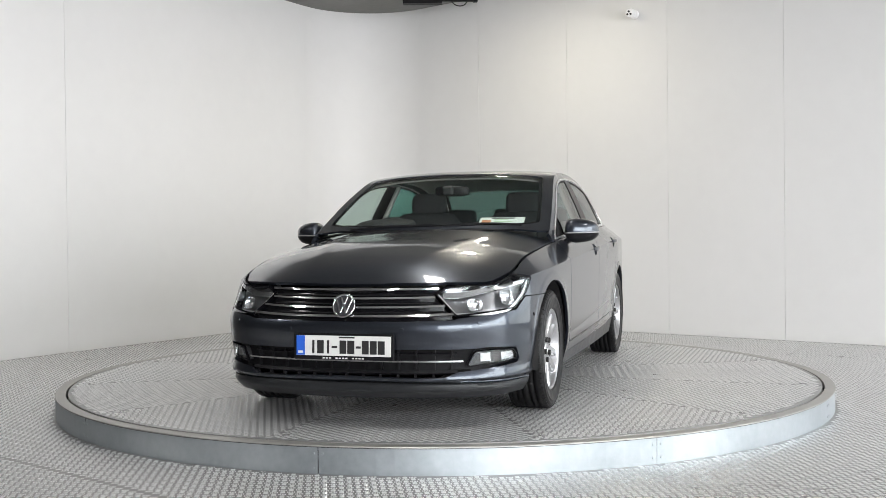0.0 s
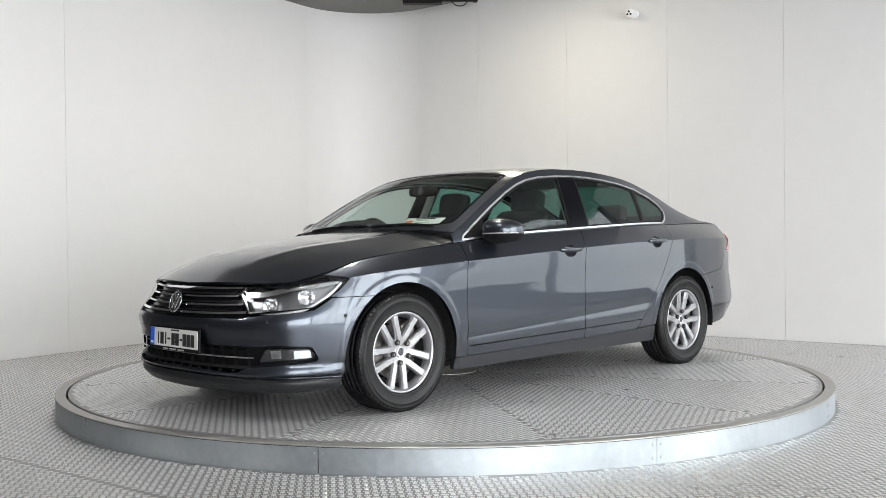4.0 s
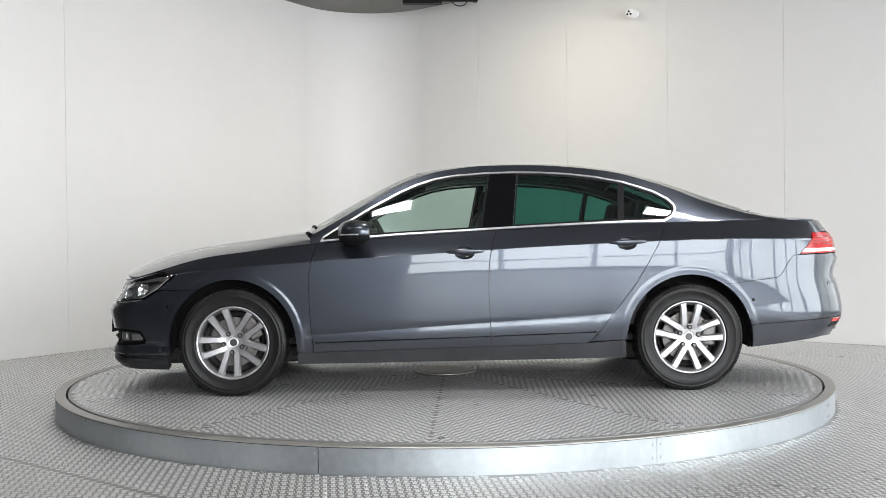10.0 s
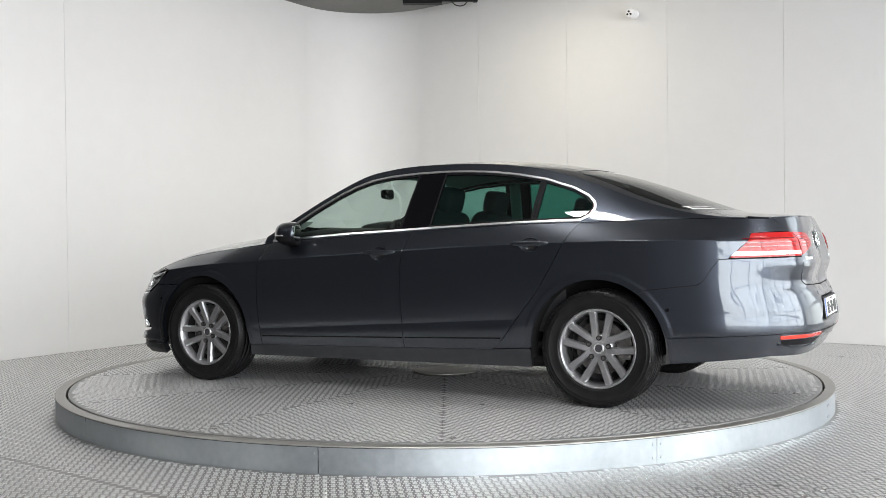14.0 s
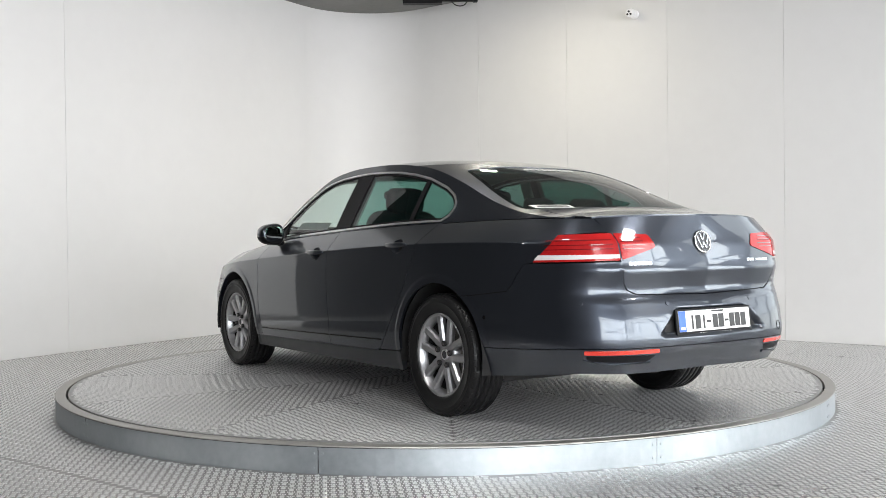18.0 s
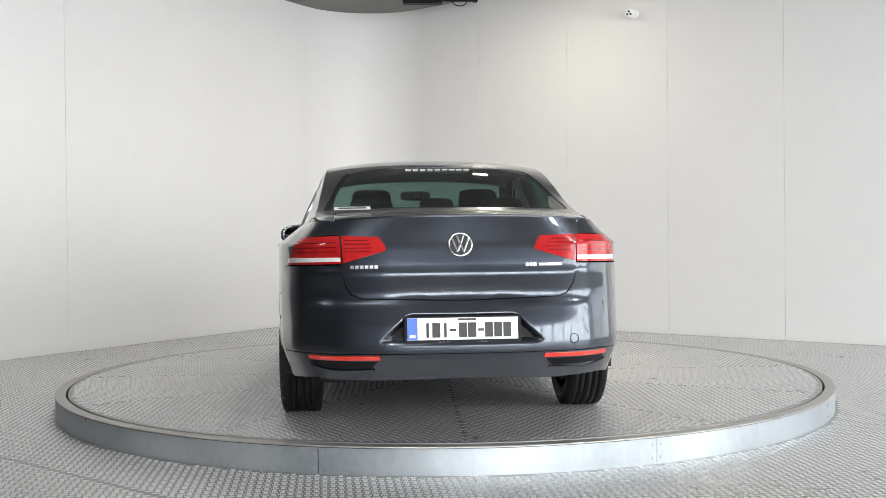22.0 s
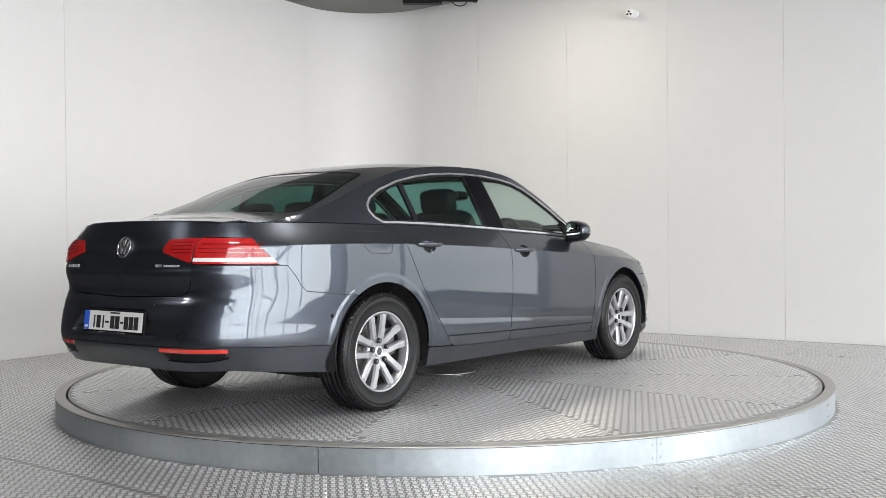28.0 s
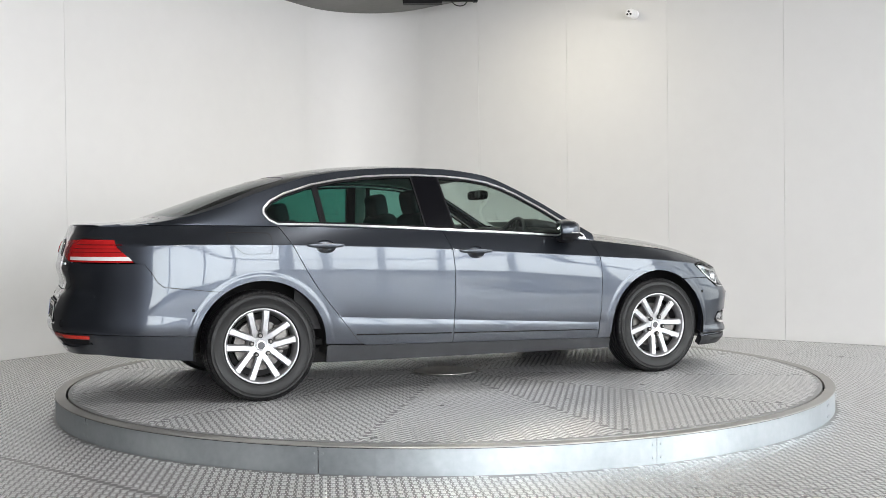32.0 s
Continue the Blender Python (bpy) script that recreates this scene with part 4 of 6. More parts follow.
div = clip_poly(clip_poly(inner, *QP0), QP1[1], QP1[0])
qg = clip_poly(inner, *QP1)
for nm, pg, mt, th, lf in (("front_door_glass", fg, M_SIDEGLASS, 0.0, -0.004), ("pillar_cover", pil, M_PILLAR, 0.03, 0.0), ("rear_door_glass", rg, M_REARGLASS, 0.0, -0.004),
                           ("window_divider", div, M_BLACKPL, 0.02, -0.001), ("quarter_glass", qg, M_REARGLASS, 0.0, -0.004)):
    both_sides(nm, panel_mesh(nm, offset_poly(pg, 0.0005), cabin, mt, 0.05, th, lift=lf, flip=True))
for pg in (fg, rg, qg):
    both_sides("window_seal", panel_mesh("window_seal", offset_poly(pg, 0.001), cabin, M_BLACKPL, 0.04, 0.015, holes=[offset_poly(pg, 0.011)], lift=-0.001, flip=True))

# front bumper with its openings
right_top = sx([(1.606, 0.6445), (1.80, 0.6445), (1.852, 0.6435)]).tolist() + sx([(1.95, 0.5835)]).tolist() + sf([(0.562, 0.553), (0.545, 0.545), (0.3, 0.541), (0.0, 0.540)]).tolist()
arch_f = sx(arc(HUBS[0][0], HUBS[0][1], R_ARCH, -8, 56, 16)).tolist()
lower = sx([(1.80, 0.228)]).tolist() + [(float(u_at(1, 0.55, 0.24)), 0.238), (0.0, 0.240)]
halfp = [lower[2], lower[1], lower[0]] + arch_f + right_top
poly = halfp + [(-u, z) for u, z in halfp[1:-1][::-1]]
mouth = sf([(0.0, 0.262), (0.50, 0.262), (0.56, 0.290)]).tolist() + sf([(0.80, 0.318)]).tolist() + sx([(1.93, 0.335), (1.965, 0.398)]).tolist() + sf([(0.70, 0.408), (0.63, 0.402), (0.0, 0.402)]).tolist()
mouth = mouth + [(-u, z) for u, z in mouth[1:-1][::-1]]
NOSE_ROWS = [np.stack([np.linspace(-1.15, 1.15, 116), np.full(116, z)], 1) for z in (0.242, 0.247, 0.252, 0.258, 0.272, 0.288, 0.305)]
me = panel_mesh("front_bumper", poly, ring, M_PAINT, 0.03, 0.03, holes=[rounded(mouth, 0.012)], extra=[lip_rings(0, -10, 58), lip_rings(0, -10, 58) * [-1, 1]] + NOSE_ROWS)
FBUMPER = part("front_bumper", me, car)
me = panel_mesh("bumper_recess", offset_poly(mouth, -0.02), ring, M_BLACKPL, 0.05, 0.0, lift=-0.045)
part("bumper_recess", me, FBUMPER, "black plastic lower intake")
hl = sx([(1.80, 0.2245)]).tolist() + [(float(u_at(1, 0.55, 0.24)), 0.234), (0.0, 0.236)]
lo = sx([(1.80, 0.160)]).tolist() + [(float(u_at(1, 0.55, 0.2)), 0.156), (0.0, 0.155)]
halfp = [lo[2], lo[1], lo[0]] + hl
poly = halfp + [(-u, z) for u, z in halfp[1:-1][::-1]]
part("front_lip", panel_mesh("front_lip", poly, ring, M_LIP, 0.02, 0.04), FBUMPER, "satin dark grey lip under the bumper")

# rear bumper, lower part and boot lid
half_t = sx(arc(HUBS[1][0], HUBS[1][1], R_ARCH, 122.4, 191, 16)).tolist() + sx([(-1.785, 0.400)]).tolist() + sr([(0.70, 0.428), (0.4, 0.430), (0.0, 0.430)]).tolist()
up_t = sr([(0.0, 0.660), (0.46, 0.673), (0.505, 0.693), (0.530, 0.735), (0.541, 0.829)]).tolist() + sx([(-2.10, 0.8205), (-2.055, 0.8185), (-2.012, 0.760), (-1.985, 0.715), (-1.95, 0.684), (-1.66, 0.651)]).tolist()
mir = lambda pts: [(2 * U_END - u, z) for u, z in pts][::-1]
poly = half_t + mir(half_t[:-1]) + mir(up_t)[:-1] + up_t
REC = rounded(sr([(-0.385, 0.484), (-0.355, 0.462), (0.355, 0.462), (0.385, 0.484), (0.262, 0.602), (0.235, 0.613), (-0.235, 0.613), (-0.262, 0.602)])[::-1], 0.015)
me = panel_mesh("rear_bumper", poly, tail, M_PAINT, 0.03, 0.03, holes=[REC], extra=[lip_rings(1, 120, 192), lip_rings(1, 120, 192) * [-1, 1] + [2 * U_END, 0]])
RBUMPER = part("rear_bumper", me, car)
REC_LINE = dense(REC, 0.02)


def dished(u, z):
    """The rear bumper, pressed in around the number plate."""
    u, z = np.broadcast_arrays(np.asarray(u, float), np.asarray(z, float))
    p = tail(u, z)
    pts = np.stack([u.ravel(), z.ravel()], 1)
    d = (edge_gap(pts, REC_LINE) * inside(pts, REC_LINE)).reshape(u.shape)
    p[..., 0] += 0.042 * smooth01(d / 0.045)
    return p


part("plate_recess", panel_mesh("plate_recess", REC, dished, M_PAINT, 0.014, 0.0), RBUMPER)
up2 = sx([(-1.785, 0.3965)]).tolist() + sr([(0.70, 0.424), (0.4, 0.426), (0.0, 0.426)]).tolist()
lo2 = sx([(-1.787, 0.255)]).tolist() + sr([(0.68, 0.305), (0.40, 0.300), (0.0, 0.305)]).tolist()
poly = lo2 + mir(lo2[:-1]) + [(2 * U_END - u, z) for u, z in up2[:-1]] + up2[::-1]
me = panel_mesh("rear_valance", poly, tail, M_PAINT, 0.04, 0.03)
part("rear_valance", me, RBUMPER, "dark grey lower bumper")
half_b = sr([(0.0, 0.665), (0.455, 0.678), (0.500, 0.697), (0.526, 0.735), (0.545, 0.88), (0.578, 1.0355)]).tolist()
rim_b = sr([(0.4, 1.043), (0.2, 1.047), (0.0, 1.048)]).tolist()
poly = mir(half_b)[:-1] + half_b + rim_b + mir(rim_b[:-1])
me = panel_mesh("boot_lid", rounded(poly, 0.008), tail, M_PAINT, 0.03, 0.02, flip=False)
BOOT = part("boot_lid", me, car)
lip = curve2([(-2.27, 0.578), (-2.35, 0.40), (-2.388, 0.2), (-2.396, 0.0)], 16)
poly = [(-1.99, 0.0), (-1.98, 0.30), (-1.936, 0.580)] + [tuple(p) for p in lip]
poly = poly + [(x, -y) for x, y in poly[1:-1][::-1]]
me = panel_mesh("boot_top", poly, top, M_PAINT, 0.03, 0.02)
part("boot_top", me, BOOT)

# lining behind the joints, so that gaps read dark
lin = belt_run(0.90, -2.0, -0.012, 30) + [(-2.0, 0.72), (-1.9, 0.66), (-1.66, 0.65)] + arc(HUBS[1][0], HUBS[1][1], R_ARCH + 0.012, 122, -4, 24) + [(-0.99, 0.23), (0.99, 0.21)] + arc(HUBS[0][0], HUBS[0][1], R_ARCH + 0.012, 184, 60, 24) + [(1.78, 0.67), (1.80, 0.76)] + belt_run(1.75, 0.95, -0.012, 14)
both_sides("body_lining", panel_mesh("body_lining", sx(lin), ring, M_UNDER, 0.05, 0.0, lift=-0.024))
lin = sr([(-0.60, 0.45), (0.60, 0.45), (0.60, 1.0), (-0.60, 1.0)])
part("tail_lining", panel_mesh("tail_lining", lin, tail, M_UNDER, 0.05, 0.0, lift=-0.03), car)
lin = sf([(-0.62, 0.22), (0.62, 0.22), (0.62, 0.68), (-0.62, 0.68)])
part("nose_lining", panel_mesh("nose_lining", lin, ring, M_UNDER, 0.05, 0.0, lift=-0.06), car)
bm = box_bm(3.5, 1.40, 0.10, 0.03, at=(0.10, 0, 0.235))
part("underbody", from_bm("underbody", bm, M_UNDER), car)
for hx, hz in HUBS:
    for sgn in (1, -1):
        v, f = [], []
        for a in np.linspace(-10, 190, 25):
            for y, r in ((0.875, R_ARCH + 0.004), (0.80, R_ARCH + 0.016), (0.55, R_ARCH + 0.016), (0.55, 0.0)):
                v.append((hx + r * math.cos(radians(a)), sgn * y, hz + r * math.sin(radians(a))))
        for i in range(24):
            for q in range(3):
                f.append((i * 4 + q, i * 4 + q + 1, i * 4 + q + 5, i * 4 + q + 4))
        part("wheel_arch", mesh_of("wheel_arch", v, f, M_UNDER, True), car, "black wheel-arch liner")

# ---- wheels ----
M_ALLOY = mottle(mat("silver_alloy", (0.50, 0.50, 0.51), 0.36, 0.85), (0.36, 0.36, 0.37), (0.44, 0.44, 0.45), 60, rough=(0.28, 0.40))
M_ALLOY_IN = mat("dull_alloy", (0.30, 0.30, 0.31), 0.45, 0.9)
M_BRAKE = mottle(mat("brake_steel", (0.20, 0.18, 0.16), 0.45, 0.9), (0.10, 0.095, 0.09), (0.22, 0.21, 0.20), 40, rough=(0.35, 0.6))
R_TYRE = 0.330


def lathe(name, rows, material, seg=72, smooth=True, close=False):
    """A body of revolution round the wheel's axle (y): rows of (radius, y)."""
    v, f, k = [], [], len(rows)
    for i in range(seg):
        a = 2 * math.pi * i / seg
        v += [(r * math.cos(a), y, r * math.sin(a)) for r, y in rows]
    for i in range(seg):
        j = (i + 1) % seg
        for q in range(k if close else k - 1):
            q2 = (q + 1) % k
            f.append((i * k + q, i * k + q2, j * k + q2, j * k + q))
    return mesh_of(name, v, f, material, smooth)


def tyre_mesh():
    half = [(0.214, 0.070), (0.2215, 0.085), (0.2235, 0.0945), (0.229, 0.0995), (0.2325, 0.1015), (0.2355, 0.1005), (0.257, 0.1062), (0.281, 0.1085), (0.2825, 0.1095), (0.2845, 0.1083), (0.300, 0.1058), (0.3015, 0.1066), (0.303, 0.1046), (0.316, 0.0985), (0.3235, 0.091)]
    tread = []
    for y0, y1 in ((0.088, 0.056), (0.048, 0.024), (0.016, -0.016), (-0.024, -0.048), (-0.056, -0.088)):
        tread += [(0.318, y0 + 0.0005), (R_TYRE - 0.0005 - abs(y0) * 0.03, y0), (R_TYRE - 0.0005 - abs(y1) * 0.03, y1), (0.318, y1 - 0.0005)]
    other = [(r, -y) for r, y in half[::-1]]
    return lathe("tyre", half + tread + other, M_RUBBER, 96, True)


def spoke_bm(ang, skew):
    """One tapered spoke with a flat face and sloping flanks."""
    bm = bmesh.new()
    st = [(0.0, 0.050, 0.062, 0.62), (0.25, 0.043, 0.071, 0.66), (0.6, 0.042, 0.077, 0.66), (0.88, 0.046, 0.081, 0.64), (1.0, 0.054, 0.081, 0.60)]
    rows = []
    a0, a1 = radians(ang + skew), radians(ang)
    inner = Vector((math.cos(a0), 0, math.sin(a0))) * 0.048
    outer = Vector((math.cos(a1), 0, math.sin(a1))) * 0.2125
    d = (outer - inner).normalized()
    n = Vector((-d.z, 0, d.x))
    for k, w, y, top_ in st:
        c = inner.lerp(outer, k)
        rows.append([bm.verts.new(c + n * s + Vector((0, yy, 0))) for s, yy in ((-w / 2, y - 0.032), (-w / 2, y - 0.012), (-w / 2 * top_, y), (w / 2 * top_, y), (w / 2, y - 0.012), (w / 2, y - 0.032))])
    for a, b in zip(rows, rows[1:]):
        for i in range(5):
            bm.faces.new((a[i], a[i + 1], b[i + 1], b[i]))
        bm.faces.new((a[5], a[0], b[0], b[5]))
    bm.faces.new(rows[0][::-1])
    bm.faces.new(rows[-1])
    bmesh.ops.recalc_face_normals(bm, faces=bm.faces)
    return bm


ME_TYRE = tyre_mesh()
def shoulder_blocks():
    """The blocks along both shoulders of the tyre, with cross grooves between."""
    v, f, n = [], [], 68
    prof = [(0.3290, 0.080), (0.3275, 0.0895), (0.3210, 0.0985), (0.3130, 0.1025), (0.3100, 0.0990), (0.3200, 0.0800)]
    for k in range(n):
        for sg in (1, -1):
            base = len(v)
            for a in (2 * math.pi * (k + 0.12) / n, 2 * math.pi * (k + 0.86) / n):
                v += [(r * math.cos(a), sg * y, r * math.sin(a)) for r, y in prof]
            m_ = len(prof)
            for q in range(m_):
                q2 = (q + 1) % m_
                quad = (base + q, base + q2, base + m_ + q2, base + m_ + q)
                f.append(quad if sg > 0 else quad[::-1])
            f += [tuple(range(base, base + m_))[::sg * -1], tuple(range(base + m_, base + 2 * m_))[::sg]]
    return mesh_of("shoulder_tread", v, f, M_RUBBER)


ME_BLOCKS = shoulder_blocks()
ME_RIM = lathe("rim", [(0.150, -0.07), (0.190, -0.02), (0.196, 0.045), (0.201, 0.070), (0.206, 0.079), (0.209, 0.088), (0.214, 0.0945), (0.2205, 0.096), (0.2235, 0.094), (0.2235, 0.080)], M_ALLOY, 72)
ME_SPOKES = []
for k in range(5):
    for s_ in (-1, 1):
        ME_SPOKES.append(from_bm("spoke", spoke_bm(90 + 72 * k + s_ * 14.0, s_ * 17.0), M_ALLOY))
ME_HUB = lathe("hub", [(0.0, 0.060), (0.030, 0.060), (0.036, 0.063), (0.066, 0.0625), (0.080, 0.056), (0.085, 0.02)], M_ALLOY, 40)
ME_CAP = lathe("hub_cap", [(0.0, 0.067), (0.022, 0.067), (0.0225, 0.070), (0.029, 0.069), (0.031, 0.060)], M_SATIN, 32)
ME_CAPFACE = lathe("cap_face", [(0.0, 0.0685), (0.0215, 0.0680)], mat("cap_grey", (0.05, 0.05, 0.055), 0.4, 0.3), 32)
ME_BOLT = from_bm("wheel_bolt", cyl_bm(0.0085, 0.02, 6, pose(0, 0.0720, 0, 90, 0, 0)), M_BRAKE)
# no real hollow: a black disc gives the shade round each bolt
ME_WELL_SHADE = from_bm("bolt_well_shade", cyl_bm(0.0150, 0.012, 20, pose(0, 0.0730, 0, 90, 0, 0)), M_BLACK)
ME_DISC = lathe("brake_disc", [(0.05, 0.022), (0.085, 0.022), (0.088, 0.012), (0.150, 0.012), (0.150, -0.012), (0.05, -0.012)], M_BRAKE, 48, False)
ME_DRUM = lathe("inner_barrel", [(0.189, 0.05), (0.189, -0.10), (0.0, -0.10)], M_UNDER, 48)
ME_CALIPER = from_bm("brake_caliper", box_bm(0.09, 0.06, 0.16, 0.015, at=(-0.135, 0.005, 0.03)), M_BRAKE)
for hx, hz in HUBS:
    for sgn in (1, -1):
        m = Matrix.Translation((hx, sgn * 0.776, R_TYRE - 0.004)) @ Matrix.Rotation(radians(28 if hx > 0 else -5), 4, "Y")
        if sgn < 0:
            m = m @ Matrix.Rotation(math.pi, 4, "Z")
        wheel = part("wheel", ME_TYRE, car, "silver ten-spoke alloy wheel with a black road tyre", m)
        tagged(part("shoulder_tread", ME_BLOCKS, wheel), kind="stuff")
        rim = part("rim", ME_RIM, wheel, "silver alloy rim")
        for me in ME_SPOKES:
            part("spoke", me, wheel)
        part("hub", ME_HUB, wheel)
        part("hub_cap", ME_CAP, wheel)
        part("cap_face", ME_CAPFACE, wheel)
        for k in range(5):
            a = radians(90 + 72 * k)
            o = pose(0.060 * math.cos(a), 0, 0.060 * math.sin(a))
            part("bolt_well_shade", ME_WELL_SHADE, wheel, m=o)
            part("wheel_bolt", ME_BOLT, wheel, m=o)
        part("brake_disc", ME_DISC, wheel, "rusty steel brake disc")
        part("inner_barrel", ME_DRUM, wheel)
        part("brake_caliper", ME_CALIPER, wheel)

# ---- lamps, grille, trim ----
M_RED = mottle(mat("red_lamp_lens", (0.42, 0.012, 0.012), 0.12, 0.0, Coat_Weight=0.25, Coat_Roughness=0.02, Specular_IOR_Level=0.3), (0.27, 0.007, 0.009), (0.38, 0.014, 0.013), 18)
M_REFLEX = mottle(mat("red_reflector", (0.6, 0.03, 0.02), 0.2, 0.0, Coat_Weight=1.0, Coat_Roughness=0.02), (0.50, 0.02, 0.012), (0.66, 0.045, 0.025), 40)
M_REDDARK = mat("dark_red_lens", (0.13, 0.004, 0.006), 0.12, 0.0, Coat_Weight=1.0, Coat_Roughness=0.02)
M_LAMPWHITE = mat("white_lamp_lens", (0.62, 0.60, 0.59), 0.15, 0.0, Coat_Weight=1.0)
M_CLEAR = glass("lamp_cover_glass", (0.96, 0.97, 0.98), 1.0)
M_REFLECTOR = mat("lamp_reflector", (0.80, 0.81, 0.82), 0.16, 1.0)
M_LAMPDARK = mat("lamp_housing", (0.03, 0.03, 0.032), 0.3)
M_LAMPIN = mat("lamp_inside", (0.34, 0.34, 0.35), 0.28, 1.0)


def normal_at(surf, a, b):
    e = 2e-3
    n = np.cross(surf(a + e, b) - surf(a - e, b), surf(a, b + e) - surf(a, b - e))
    return n / np.linalg.norm(n)


def frame_at(surf, a, b, up=(0, 0, 1), lift=0.0):
    """A pose on a surface: z points out, y upward."""
    p, n = Vector(surf(a, b)), Vector(normal_at(surf, a, b))
    y = (Vector(up) - n * n.dot(Vector(up))).normalized()
    x = y.cross(n)
    m = Matrix((x, y, n)).transposed().to_4x4()
    m.translation = p + n * lift
    return m


def flat_disc(name, r, depth, material, m, bevel=0.0015, seg=32):
    return from_bm(name, cyl_bm(r, depth, seg, m, bevel), material, False)


def torus_mesh(name, big, small, material, m, seg=48, ring_n=12):
    v, f = [], []
    for i in range(seg):
        a = 2 * math.pi * i / seg
        for j in range(ring_n):
            b = 2 * math.pi * j / ring_n
            r = big + small * math.cos(b)
            v.append(m @ Vector((r * math.cos(a), r * math.sin(a), small * math.sin(b))))
    for i in range(seg):
        for j in range(ring_n):
            i2, j2 = (i + 1) % seg, (j + 1) % ring_n
            f.append((i * ring_n + j, i2 * ring_n + j, i2 * ring_n + j2, i * ring_n + j2))
    return mesh_of(name, v, f, material, True)


def badge(owner, m, r):
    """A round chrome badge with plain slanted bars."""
    root = part("badge", torus_mesh("badge", r * 0.93, r * 0.075, M_CHROME, m), owner, "round chrome badge")
    part("badge_back", flat_disc("badge_back", r * 0.93, 0.006, mat("badge_dark", (0.05, 0.05, 0.055), 0.25, 0.4), m @ pose(0, 0, -0.002), 0.001), root)
    for x, y, tilt, ln in ((-0.46, -0.06, 20, 1.25), (-0.14, -0.30, -20, 0.62), (0.14, -0.30, 20, 0.62), (0.46, -0.06, -20, 1.25), (-0.15, 0.42, 20, 0.66), (0.15, 0.42, -20, 0.66)):
        part("badge_bar", from_bm("badge_bar", box_bm(r * 0.15, r * ln, 0.006, 0.0015, m=m @ pose(x * r, y * r, 0.003, 0, 0, tilt)), M_CHROME), root)


# grille between the headlamps
gh = sf([(0.0, 0.546), (0.30, 0.547), (0.547, 0.555), (0.428, 0.671), (0.462, 0.700), (0.25, 0.704), (0.0, 0.705)]).tolist()
grille_poly = gh + [(-u, z) for u, z in gh[1:-1][::-1]]
GRILLE = part("grille", panel_mesh("grille", grille_poly, ring, M_GLOSSBLACK, 0.04, 0.02, lift=-0.022), car, "black grille with four chrome bars")
for z, y, hgt in ((0.690, 0.452, 0.010), (0.648, 0.440, 0.009), (0.604, 0.492, 0.009), (0.561, 0.540, 0.011)):
    ys = np.linspace(-y, y, 40)
    strip = sf([(a, z + 0.010 * (abs(a) / 0.55) ** 4) for a in ys] + [(a, z + hgt + 0.010 * (abs(a) / 0.55) ** 4) for a in ys[::-1]])
    part("grille_bar", panel_mesh("grille_bar", strip, ring, M_CHROME, 0.03, 0.024, lift=0.002), GRILLE, "chrome bar")
for z in (0.628, 0.584, 0.670):
    ys = np.linspace(-0.43, 0.43, 30)
    part("grille_slat", panel_mesh("grille_slat", sf([(a, z) for a in ys] + [(a, z + 0.004) for a in ys[::-1]]), ring, M_BLACKPL, 0.04, 0.012, lift=-0.008), GRILLE)
badge(GRILLE, frame_at(ring, 0.0, 0.613, lift=0.016), 0.061)

# headlamps
HL = sx([(1.752, 0.738), (1.85, 0.652)]).tolist() + sx([(1.955, 0.593)]).tolist() + sf([(0.556, 0.563), (0.437, 0.670), (0.474, 0.700)]).tolist() + [(u, float(S_BELT(u)[2]) - 0.005) for u in np.linspace(0.56, 1.04, 9)] + sx([(1.80, 0.753), (1.765, 0.748)]).tolist()
HL = HL[::-1]


def strip_between(pts, width, lift, material, name, surf=ring, step=0.02, thick=0.004):
    """A band of a given width along points of a surface."""
    c = curve2(pts, 30)
    d = np.gradient(c, axis=0)
    n = np.stack([-d[:, 1], d[:, 0]], 1)
    n /= np.linalg.norm(n, axis=1, keepdims=True)
    loop = np.concatenate([c - n * width / 2, (c + n * width / 2)[::-1]])
    return panel_mesh(name, loop, surf, material, step, thick, lift=lift)


def lamp_cup(name, m, r, depth, material):
    v, f, seg = [], [], 28
    rows = [(r, 0.0), (r * 0.92, -depth * 0.35), (r * 0.7, -depth * 0.75), (r * 0.35, -depth), (0.001, -depth)]
    for i in range(seg):
        a = 2 * math.pi * i / seg
        ca, sa = math.cos(a), math.sin(a)
        sq = (abs(ca) ** 4 + abs(sa) ** 4) ** -0.25
        v += [m @ Vector((k * sq * ca * 1.12, k * sq * sa, z)) for k, z in rows]
    for i in range(seg):
        j = (i + 1) % seg
        for q in range(4):
            f.append((i * 5 + q, i * 5 + q + 1, j * 5 + q + 1, j * 5 + q))
    return mesh_of(name, v, f, material, True)


